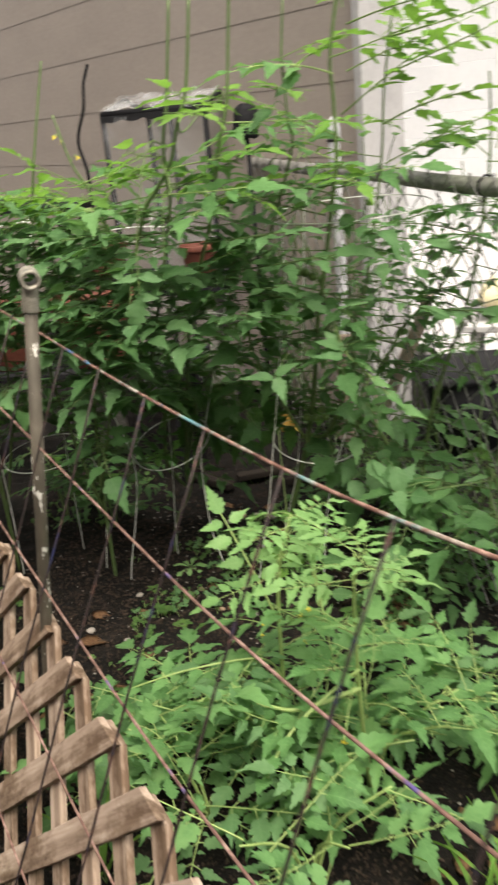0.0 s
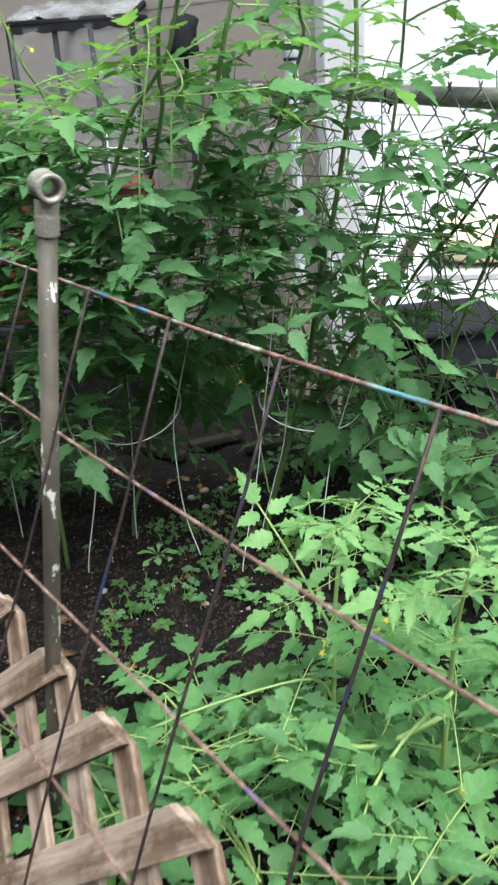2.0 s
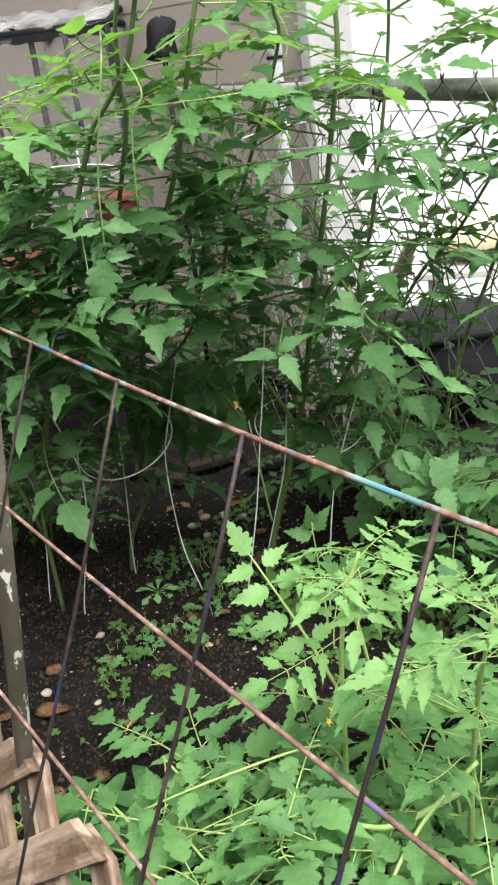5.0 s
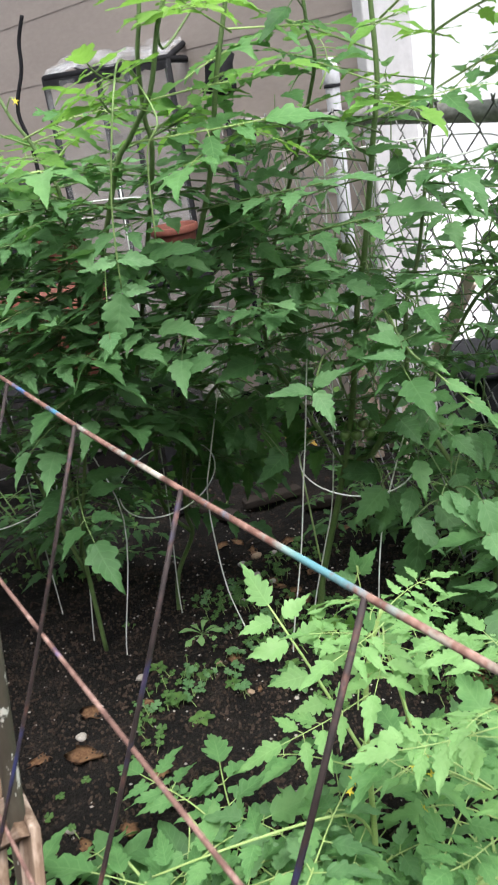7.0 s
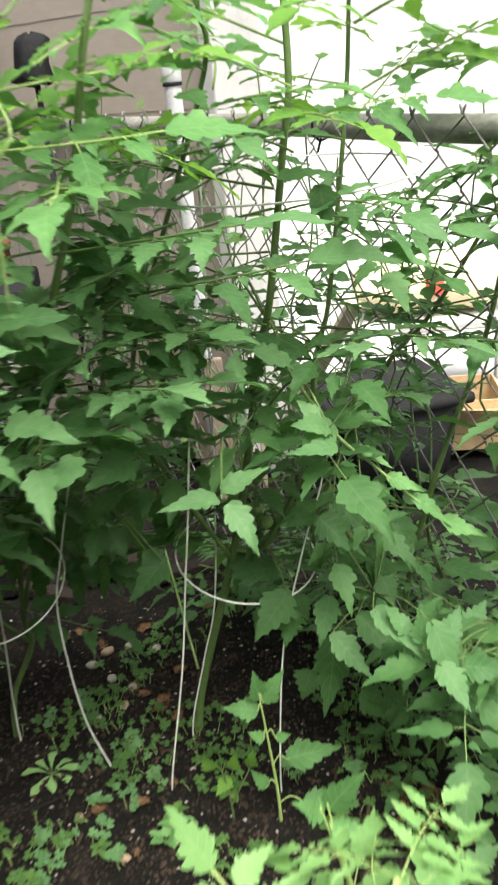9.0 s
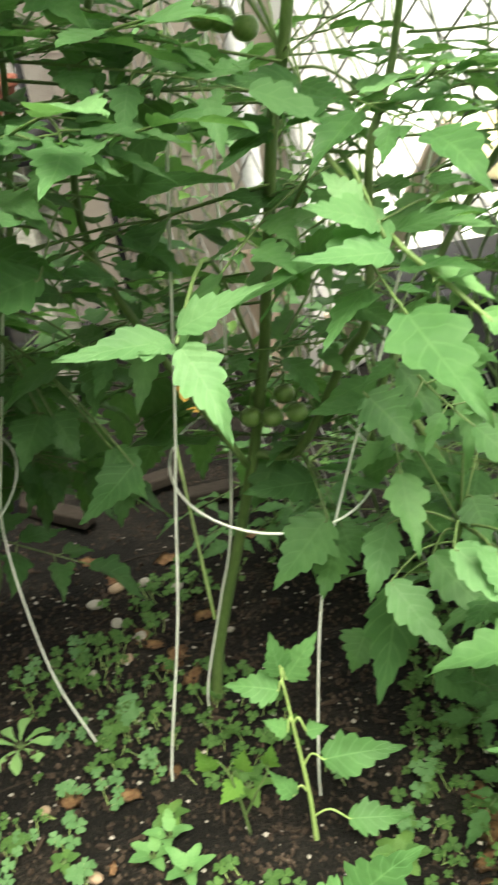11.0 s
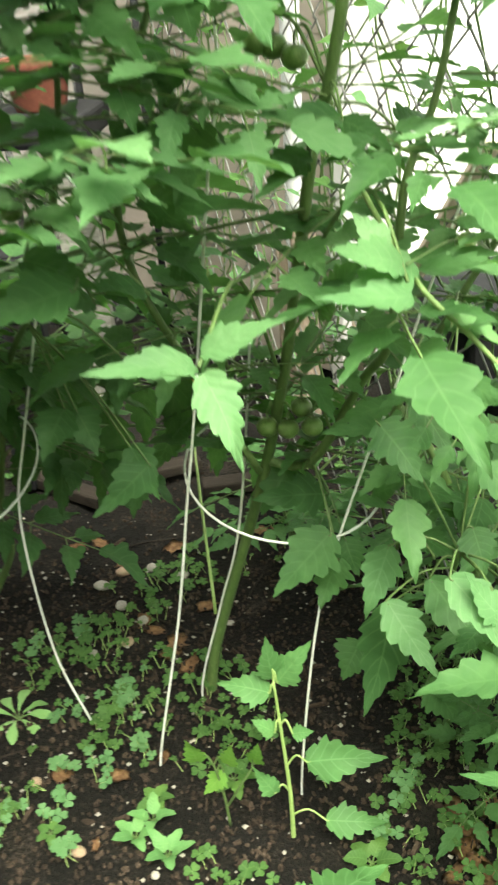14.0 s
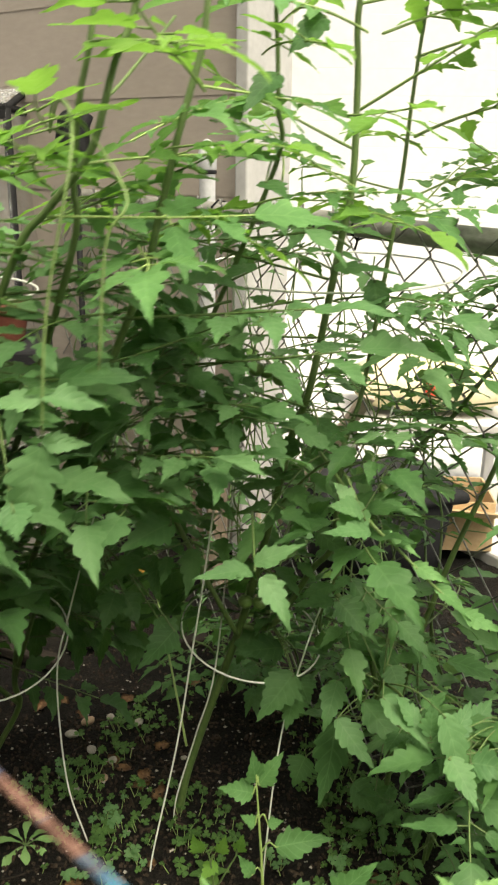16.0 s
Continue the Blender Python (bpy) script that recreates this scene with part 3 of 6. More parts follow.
def chain_link_fence():
    root = tagged(new("chain_link_fence"), "galvanized chain-link fence with dull top rail, overgrown", "fence")
    root.matrix_basis = Matrix.Translation(FENCE) @ pose(0, 0, 0, 0, 0, FENCE_TURN)
    rail_z, left, right = 0.855, -0.66, 1.62
    bm = bmesh.new()
    tube(bm, [(left + (right - left) * k / 16, -0.02, rail_z + 0.002 * math.sin(k)) for k in range(17)], 0.0172, 0.0172, 14)
    part("rail", solid("rail", bm, RAIL), root, "weathered grey top rail")
    for s, top, r, off in ((0.0, 0.948, 0.0172, 0.075), (-0.64, 0.93, 0.024, 0.012), (1.55, 0.90, 0.022, 0.012)):
        post = part("post", solid("post", lathe(bmesh.new(), [(r, -0.05), (r, top)], 20), WHITEPIPE if s == 0 else ZINC), root, "", pose(s, off, 0))
        bm = bmesh.new()
        lathe(bm, [(r + 0.002, top - 0.022), (r + 0.003, top - 0.02), (r + 0.003, top + 0.008), (r * 0.95, top + 0.02), (r * 0.72, top + 0.031), (r * 0.4, top + 0.037), (0.0005, top + 0.039)], 20)
        part("cap", solid("cap", bm, ZINC if s else WHITEPIPE), post, "domed post cap")
        bm = bmesh.new()
        lathe(bm, [(r + 0.0005, top - 0.03), (r + 0.0028, top - 0.029), (r + 0.0028, top - 0.024), (r + 0.0005, top - 0.023)], 20)
        part("band", solid("band", bm, BLACK), post)
    for s in (0.21, 0.62, 1.02, -0.3):
        bm = bmesh.new()
        tube(bm, [(s + 0.0035 * math.sin(a * 0.6), -0.02 + 0.0205 * math.cos(a * 0.9), rail_z + 0.0205 * math.sin(a * 0.9)) for a in range(9)] + [(s + 0.004, -0.032, rail_z - 0.034)], 0.0021, 0.0018, 6)
        part("tie", solid("tie", bm, BLACK), root, "black wire tie")
    # Each mesh wire zigzags from top to bottom and hooks into its neighbours.
    dx, dz, rows = 0.0415, 0.0435, 20
    wires = []
    for flip in (1, -1):
        bm = bmesh.new()
        pts = []
        top = rail_z + 0.018
        for k in range(rows + 1):
            x = 0.5 * dx * (1 if k % 2 else -1) * flip
            pts.append((x - 0.0007 * flip, -0.002, top - dz * k + 0.0035))
            pts.append((x, 0.0022 * (1 if k % 2 else -1), top - dz * k))
            pts.append((x - 0.0007 * flip, 0.002, top - dz * k - 0.0035))
        tube(bm, pts, 0.0014, 0.0014, 5)
        for lean in (-1, 1):
            tube(bm, [(0.5 * dx * -flip, 0, top), (0.5 * dx * -flip + lean * 0.005, 0.0, top + 0.007)], 0.0017, 0.0012, 5)
        wires.append(solid("wire", bm, MESH))
    count = int((right - left) / dx)
    for k in range(count):
        part("wire", wires[k % 2], root, "", pose(left + dx * (k + 0.5), -0.0425, 0.002 * math.sin(k * 1.7)))


chain_link_fence()

# ---- things beyond and beside the fence ----


def tub():
    root = thing("plastic_tub", "black plastic storage tub standing beyond the fence", "tub", (0.50, 3.25, 0.025))
    root.matrix_basis = root.matrix_basis @ pose(0, 0, 0, 0, 0, 8)
    bm = bmesh.new()
    h = 0.212
    for size, z in (((0.24, 0.22), 0.0), ((0.29, 0.26), h)):
        for x, y in ((-1, -1), (1, -1), (1, 1), (-1, 1)):
            bm.verts.new((x * size[0] / 2, y * size[1] / 2, z))
    bm.verts.ensure_lookup_table()
    v = list(bm.verts)
    for k in range(4):
        bm.faces.new((v[k], v[(k + 1) % 4], v[4 + (k + 1) % 4], v[4 + k]))
    bm.faces.new((v[3], v[2], v[1], v[0]))
    bmesh.ops.bevel(bm, geom=[e for e in bm.edges if abs(e.verts[0].co.z - e.verts[1].co.z) > 0.1], offset=0.03, segments=4, affect="EDGES")
    bmesh.ops.solidify(bm, geom=list(bm.faces), thickness=0.005)
    part("body", solid("body", bm, BLACK), root)
    bm = bmesh.new()
    box(bm, (0.32, 0.29, 0.026), pose(0, 0, h + 0.012), 0.011)
    part("lid", solid("lid", bm, BLACK), root, "black lid with a rounded rim")


tub()


def carton():
    root = thing("cardboard_box", "open tan cardboard box with a loose flap", "box", (0.72, 3.44, 0.025))
    root.matrix_basis = root.matrix_basis @ pose(0, 0, 0, 0, 0, -12)
    for m, size in ((pose(0, -0.09, 0.065), (0.26, 0.005, 0.13)), (pose(0, 0.09, 0.065), (0.26, 0.005, 0.13)), (pose(-0.13, 0, 0.065), (0.005, 0.175, 0.13)), (pose(0.13, 0, 0.065), (0.005, 0.175, 0.13)), (pose(0, 0, 0.003), (0.25, 0.17, 0.005))):
        part("panel", solid("panel", box(bmesh.new(), size, Matrix(), 0.001), CARD, False), root, "", m)
    part("flap", solid("flap", box(bmesh.new(), (0.25, 0.005, 0.085), Matrix(), 0.001), CARD, False), root, "", pose(0.01, -0.12, 0.115, 62, 4, 0))


carton()


def sack(at, turn, size, seed, label):
    """A full sack lying on its side: pillow shape with crimped ends and a printed patch."""
    rng = random.Random(seed)
    root = thing("garden_sack", label, "sack", at)
    root.matrix_basis = root.matrix_basis @ pose(0, 0, 0, 0, 0, turn)
    bm = bmesh.new()
    n, m = 22, 18
    grid = []
    for i in range(n + 1):
        u = i / n * 2 - 1
        row = []
        for j in range(m):
            a = 2 * math.pi * j / m
            swell = max(0.08, 1 - abs(u) ** 4.5) ** 0.5
            r = 1 + 0.07 * noise.noise(Vector((u * 3 + seed, math.cos(a) * 2, math.sin(a) * 2)))
            row.append(bm.verts.new((size[0] * 0.5 * u, size[1] * 0.5 * (math.cos(a) * (1 if swell > 0.3 else 1.02)) * r * (0.9 + 0.1 * swell), size[2] * 0.5 * (1 + math.copysign(abs(math.sin(a)) ** 0.8, math.sin(a)) * swell * r))))
        grid.append(row)
    for a, b in zip(grid, grid[1:]):
        for k in range(m):
            bm.faces.new((a[k], a[(k + 1) % m], b[(k + 1) % m], b[k]))
    bm.faces.new(grid[0][::-1])
    bm.faces.new(grid[-1])
    part("body", solid("body", bm, SACK), root)
    part("printed_patch", solid("printed_patch", box(bmesh.new(), (size[0] * 0.11, 0.004, size[2] * 0.34), Matrix(), 0.001), RED), root, "red printed patch", pose(-size[0] * 0.02, -size[1] * 0.5 - 0.004, size[2] * 0.62, -14, 0, 0))
    return root


def crate():
    root = thing("plastic_crate", "pale grey low stand under the sack", "stand", (0.78, 3.72, 0.025))
    root.matrix_basis = root.matrix_basis @ pose(0, 0, 0, 0, 0, -10)
    for x in (-0.22, 0.22):
        for y in (-0.12, 0.12):
            part("leg", solid("leg", box(bmesh.new(), (0.03, 0.03, 0.24), Matrix(), 0.003), PAVE, False), root, "", pose(x, y, 0.12))
    part("top", solid("top", box(bmesh.new(), (0.56, 0.32, 0.022), Matrix(), 0.004), PAVE, False), root, "", pose(0, 0, 0.25))
    return root


crate()
sack((0.78, 3.72, 0.286), -10, (0.42, 0.24, 0.15), 4, "cream plastic sack with a red printed patch lying on the stand")


def leaning_stick(a, b, w, label, mat):
    root = thing("wooden_stake", label, "stake", a)
    d = Vector(b) - Vector(a)
    m = Vector((0, 0, 1)).rotation_difference(d).to_matrix().to_4x4()
    part("stake", solid("stake", box(bmesh.new(), (w, w * 0.6, d.length), m @ pose(0, 0, d.length / 2), 0.003), mat, False), root)


leaning_stick(tuple(by_fence(0.056, 0.12, 0.0)), tuple(by_fence(0.50, 0.12, 0.548)), 0.026, "pale wooden stake leaning beyond the fence", PALEWOOD)
leaning_stick(tuple(by_fence(0.03, 0.145, 0.0)), tuple(by_fence(0.44, 0.15, 0.50)), 0.022, "pale wooden stake leaning beyond the fence", PALEWOOD)
leaning_stick(tuple(by_fence(0.17, 0.10, 0.0)), tuple(by_fence(0.18, 0.10, 0.22)), 0.012, "thin pale stake standing beyond the fence", PALEWOOD)
leaning_stick(tuple(by_fence(0.09, 0.05, 0.0)), tuple(by_fence(0.06, 0.06, 0.36)), 0.045, "grey weathered board end standing by the fence", OLDWOOD)
leaning_stick(tuple(by_fence(0.0, 0.06, 0.0)), tuple(by_fence(-0.02, 0.07, 0.30)), 0.05, "grey weathered board end standing by the fence", OLDWOOD)


def greenhouse():
    root = thing("small_greenhouse", "small black-framed greenhouse with creased clear film", "greenhouse", (-0.475, 3.93, 0.0))
    root.matrix_basis = root.matrix_basis @ pose(0, 0, 0, 0, 0, -5)
    w, d, h = 0.36, 0.45, 1.055
    for x in (-w / 2, w / 2):
        for y in (-d / 2, d / 2):
            part("upright", solid("upright", tube(bmesh.new(), [(x, y, 0), (x, y, h)], 0.010, 0.010, 10), BLACK), root)
    part("upright", solid("upright", tube(bmesh.new(), [(0.06, -d / 2, 0), (0.06, -d / 2, h)], 0.008, 0.008, 10), BLACK), root)
    for z in (0.06, h):
        for a, b in (((-w / 2, -d / 2), (w / 2, -d / 2)), ((-w / 2, d / 2), (w / 2, d / 2)), ((-w / 2, -d / 2), (-w / 2, d / 2)), ((w / 2, -d / 2), (w / 2, d / 2))):
            part("crossbar", solid("crossbar", tube(bmesh.new(), [(*a, z), (*b, z)], 0.011, 0.011, 10), BLACK), root)
    for x in (-w / 2, w / 2):
        part("roof_bar", solid("roof_bar", tube(bmesh.new(), [(x, -d / 2, h), (x, 0, h + 0.045), (x, d / 2, h)], 0.009, 0.009, 10), BLACK), root)
    rng = random.Random(5)

    def film(name, corner, along_u, along_v, nu, nv, sag):
        bm = bmesh.new()
        n = along_u.cross(along_v).normalized()
        g = [[bm.verts.new(corner + along_u * (i / nu) + along_v * (j / nv) + n * (sag * noise.noise(Vector((i * 0.31, j * 0.8, sag * 90))))) for i in range(nu + 1)] for j in range(nv + 1)]
        for j in range(nv):
            for i in range(nu):
                bm.faces.new((g[j][i], g[j][i + 1], g[j + 1][i + 1], g[j + 1][i]))
        part(name, solid(name, bm, ROOFFILM if "roof" in name else FILM), root, "creased clear film")

    film("front_film", Vector((-w / 2, -d / 2 - 0.014, 0.05)), Vector((w, 0, 0)), Vector((0, 0, h - 0.06)), 24, 16, 0.02)
    film("side_film", Vector((w / 2 + 0.014, -d / 2, 0.05)), Vector((0, d, 0)), Vector((0, 0, h - 0.06)), 14, 16, 0.02)
    film("roof_film", Vector((-w / 2, -d / 2 - 0.015, h + 0.012)), Vector((w, 0, 0)), Vector((0, d / 2, 0.045)), 24, 10, 0.025)
    film("back_roof_film", Vector((-w / 2, d / 2 + 0.015, h + 0.012)), Vector((w, 0, 0)), Vector((0, -d / 2, 0.045)), 24, 10, 0.025)

    bm = bmesh.new()
    rows = [[bm.verts.new((-w / 2 + w * i / 36, -d / 2 - 0.018, h - 0.004 - (0.0 if j == 0 else 0.014 + 0.009 * abs(math.sin(i * 0.42))))) for i in range(37)] for j in range(2)]
    for i in range(36):
        bm.faces.new((rows[0][i], rows[0][i + 1], rows[1][i + 1], rows[1][i]))
    bmesh.ops.solidify(bm, geom=list(bm.faces), thickness=0.003)
    part("valance", solid("valance", bm, BLACK), root, "dark scalloped edge of the cover")


greenhouse()


def bent_pole():
    root = thing("bent_pole", "thin black pole bent near its top", "pole", (-0.70, 3.6, 0.0))
    part("pole", solid("pole", tube(bmesh.new(), smooth_line([(-0.03, 0, -0.02), (-0.025, 0, 0.5), (-0.012, 0, 0.85), (-0.03, 0, 0.98), (0.005, 0, 1.08), (0.016, 0, 1.15), (0.04, 0, 1.21)], 5), 0.006, 0.005, 8), BLACK), root)


def dark_shelf():
    root = thing("garden_shelf", "dark low garden shelf beside the greenhouse", "shelf", (-0.98, 3.62, 0.0))
    for x in (-0.3, 0.18):
        for y in (-0.1, 0.1):
            part("leg", solid("leg", box(bmesh.new(), (0.025, 0.025, 0.78), Matrix(), 0.003), BLACK, False), root, "", pose(x, y, 0.39))
    part("top", solid("top", box(bmesh.new(), (0.56, 0.27, 0.03), Matrix(), 0.005), BLACK, False), root, "", pose(-0.06, 0, 0.795, 0, 4, 0))


bent_pole()
dark_shelf()


def pot(at, r, h, label):
    root = thing("flower_pot", label, "pot", at)
    bm = bmesh.new()
    lathe(bm, [(0.001, 0.0), (r * 0.72, 0.0), (r * 0.74, 0.004), (r * 0.93, h * 0.78), (r * 0.94, h * 0.8), (r, h * 0.8), (r * 1.02, h * 0.83), (r * 1.03, h), (r * 0.97, h + 0.003), (r * 0.93, h), (r * 0.9, h * 0.8), (r * 0.88, h * 0.78), (0.001, h * 0.76)], 36)
    part("body", solid("body", bm, CLAY), root)
    bm = bmesh.new()
    lathe(bm, [(r * 0.89, h * 0.84), (r * 0.5, h * 0.87), (0.001, h * 0.86)], 24)
    part("potting_soil", solid("potting_soil", bm, SOIL), root)


def pot_bench():
    root = thing("plant_bench", "dark low bench holding terracotta pots", "bench", (-0.72, 3.14, 0.0))
    for x in (-0.40, 0.37):
        for y in (-0.10, 0.10):
            part("leg", solid("leg", box(bmesh.new(), (0.03, 0.03, 0.34), Matrix(), 0.003), BLACK, False), root, "", pose(x, y, 0.17))
    for y in (-0.09, 0.0, 0.09):
        part("slat", solid("slat", box(bmesh.new(), (0.90, 0.075, 0.02), Matrix(), 0.003), BLACK, False), root, "", pose(-0.02, y, 0.35))


pot_bench()
pot((-0.595, 3.14, 0.36), 0.128, 0.20, "wide terracotta pot on the dark bench")
pot((-0.86, 3.14, 0.36), 0.112, 0.19, "wide terracotta pot at the end of the bench")


def tray_table():
    root = thing("tray_table", "black tray table with grey legs beside the fence", "table", (-0.48, 3.43, 0.0))
    for x in (-0.22, 0.19):
        for y in (-0.09, 0.09):
            part("leg", solid("leg", box(bmesh.new(), (0.035, 0.035, 0.51), Matrix(), 0.003), RAIL, False), root, "grey leg", pose(x, y, 0.255))
    part("tray", solid("tray", box(bmesh.new(), (0.50, 0.26, 0.05), Matrix(), 0.008), BLACK, False), root, "", pose(0, 0, 0.535))


tray_table()
pot((-0.325, 3.42, 0.56), 0.062, 0.085, "low orange terracotta pot on the tray table")
pot((-0.64, 3.44, 0.56), 0.07, 0.10, "low orange terracotta pot on the tray table")


def dark_bag():
    """A limp black bag pulled over the top of a stake."""
    root = thing("black_bag", "limp black bag pulled over a thin stake", "bag", (-0.155, 3.52, 0.0))
    part("stake", solid("stake", tube(bmesh.new(), [(0, 0, -0.03), (0, 0, 0.98)], 0.007, 0.007, 8), BLACK), root, "thin dark stake")
    bm = bmesh.new()
    rings = []
    for z, r in ((1.045, 0.006), (1.04, 0.019), (1.03, 0.028), (1.01, 0.033), (0.985, 0.036), (0.965, 0.039), (0.948, 0.041), (0.943, 0.024)):
        rings.append([bm.verts.new((r * (1 + 0.9 * noise.noise(Vector((math.cos(k * 0.52) * 1.5, math.sin(k * 0.52) * 1.5, z * 18)))) * math.cos(2 * math.pi * k / 16), 0.8 * r * math.sin(2 * math.pi * k / 16), z + 0.01 * noise.noise(Vector((k, z * 9, 0))))) for k in range(16)])
    for a, b in zip(rings, rings[1:]):
        for k in range(16):
            bm.faces.new((a[k], b[k], b[(k + 1) % 16], a[(k + 1) % 16]))
    bm.faces.new(rings[0][::-1])
    part("bag", solid("bag", bm, BLACK), root)


dark_bag()

# ---- leaning wire panel, lattice and pipe ----
ROW = Vector((0.605, -0.796, 0.0)).normalized()


def wire_panel():
    root = thing("wire_panel", "rusted welded wire panel with chipped teal paint, leaning", "wire panel", (0.036, 1.505, 0.0))
    gap = 0.1365
    down = Vector((-0.0435, -0.035, -0.1225)).normalized()
    top = Vector((0, 0, 0.762))
    rng = random.Random(8)
    for j in range(9):
        bm = bmesh.new()
        pts = []
        for k in range(-22, 25):
            s = gap * k / 2
            p = top + ROW * s + down * (0.135 * j)
            p += Vector((0, 0, 0.12 * max(s, 0.0) ** 2 + 0.0010 * math.sin(k * 0.9 + j) + 0.0016 * math.sin(k * 0.23 + 2 * j)))
            pts.append(p)
        r = 0.0016 if j == 0 else 0.0014
        tube(bm, pts, r, r, 8)
        part("cross_wire", solid("cross_wire", bm, PAINTED if j == 0 else BAREWIRE), root, "chipped teal and blue over rust" if j == 0 else "")
    for k in range(-11, 13):
        bm = bmesh.new()
        pts = [top + ROW * (gap * k) + down * (0.085 * i - 0.002) + BEYOND * -0.0031 + Vector((0.0015 * math.sin(i * 1.3 + k), 0, 0.12 * max(gap * k, 0.0) ** 2)) for i in range(15)]
        tube(bm, pts, 0.00135, 0.00135, 8)
        part("upright_wire", solid("upright_wire", bm, DARKWIRE), root)


wire_panel()


def lattice():
    """Two layers of slats at 45 degrees, crossing, sawn off along the top; it leans with the wire panel."""
    at = Vector((-0.0576, 1.4858, 0.364))
    edge = Vector((-0.586, 0.8103, 0.0)).normalized()
    down = Vector((-0.29, -0.26, -0.92)).normalized()
    down = (down - edge * down.dot(edge)).normalized()
    face = edge.cross(down)
    root = thing("wooden_lattice", "weathered wooden lattice panel with sawn ends, leaning on edge", "lattice")
    root.matrix_basis = Matrix.Translation(at) @ Matrix((edge, down, face)).transposed().to_4x4()
    rng = random.Random(12)
    gap, high, thick = 0.1407, 0.38, 0.0095
    for layer, sign in ((0, 1), (1, -1)):
        for k in range(-7, 14):
            wide = (0.041 if layer == 0 else 0.036) + rng.uniform(-0.0015, 0.0015)
            half, run = wide / 2, high * 1.41421
            bm = bmesh.new()
            rows = []
            steps = 14
            for i in range(steps + 1):
                ring = []
                for v, w in ((-half, 0), (half, 0), (half, thick), (-half, thick)):
                    # The sawn ends follow the panel's edges.
                    shift = -sign * v
                    x = run * i / steps + shift
                    warp = 0.0016 * noise.noise(Vector((x * 6, k * 3.1, layer * 7)))
                    rough = 0.0009 * noise.noise(Vector((x * 40, v * 90, k + 5 * layer)))
                    ring.append(bm.verts.new((x, v + rough + warp * 0.8, w + warp)))
                rows.append(ring)
            for r0, r1 in zip(rows, rows[1:]):
                for j in range(4):
                    bm.faces.new((r0[j], r0[(j + 1) % 4], r1[(j + 1) % 4], r1[j]))
            bm.faces.new(rows[0][::-1])
            bm.faces.new(rows[-1])
            bmesh.ops.recalc_face_normals(bm, faces=list(bm.faces))
            bmesh.ops.bevel(bm, geom=[e for e in bm.edges if len(e.link_faces) == 2 and e.calc_face_angle(0) > 0.9], offset=0.0009, segments=1, affect="EDGES")
            turn = math.degrees(math.atan2(1, sign)) + rng.uniform(-0.7, 0.7)
            m = pose(gap * k + rng.uniform(-0.004, 0.004), rng.uniform(-0.003, 0.004), 0.0 if layer == 0 else -thick - 0.0006, 0, 0, turn)
            part("slat", solid("slat", bm, SLAT, False), root, "", m)


lattice()


def pipe_post():
    foot, head = Vector((-0.283, 1.716, -0.02)), Vector((-0.152, 1.699, 0.852))
    root = thing("pipe_post", "dull metal pipe post topped by a threaded tee", "post", tuple(foot))
    d = head - foot
    m = Vector((0, 0, 1)).rotation_difference(d).to_matrix().to_4x4()
    h = d.length
    part("pipe", solid("pipe", lathe(bmesh.new(), [(0.0001, 0), (0.0085, 0), (0.0085, h * 0.3), (0.0085, h * 0.6), (0.0085, h - 0.024), (0.0001, h - 0.024)], 24, m), PIPE), root)
    rings = [(0.0092, h - 0.036)]
    for k in range(5):
        rings += [(0.0100, h - 0.035 + 0.0034 * k), (0.0110, h - 0.0333 + 0.0034 * k)]
    rings += [(0.0100, h - 0.018), (0.0104, h - 0.015), (0.0104, h - 0.004)]
    part("collar", solid("collar", lathe(bmesh.new(), rings, 24, m), BRASS), root, "ribbed collar of the fitting")
    eye = m @ pose(0, 0, h + 0.006) @ pose(0, 0, 0, 90, 0, 28)
    ring = [(0.0080, -0.0145), (0.0119, -0.0145), (0.0126, -0.0135), (0.0126, -0.009), (0.0117, -0.0078), (0.0117, 0.0078), (0.0126, 0.009), (0.0126, 0.0135), (0.0119, 0.0145), (0.0080, 0.0145), (0.0080, -0.0145)]
    part("tee", solid("tee", lathe(bmesh.new(), ring, 28, eye), BRASS), root, "open tee end")


pipe_post()

# ---- tomato cages ----


def cage(name_label, feet, rings):
    """A wire cage: legs through given points, tied to flat rings."""
    root = thing("tomato_cage", name_label, "tomato cage", feet[0][0], group="tomato cages in the bed")
    base = Vector(feet[0][0])
    for line in feet:
        part("leg", solid("leg", tube(bmesh.new(), [p - base for p in smooth_line(line, 6)], 0.00125, 0.00125, 7), CAGE), root)
    for (x, y, z), r, side, fore in rings:
        pts = [Vector((x + r * math.cos(a), y + r * math.sin(a), z + r * (side * math.cos(a) + fore * math.sin(a)))) - base for a in [2 * math.pi * k / 40 for k in range(40)]]
        part("ring", solid("ring", tube(bmesh.new(), pts, 0.00125, 0.00125, 7, True), CAGE), root)


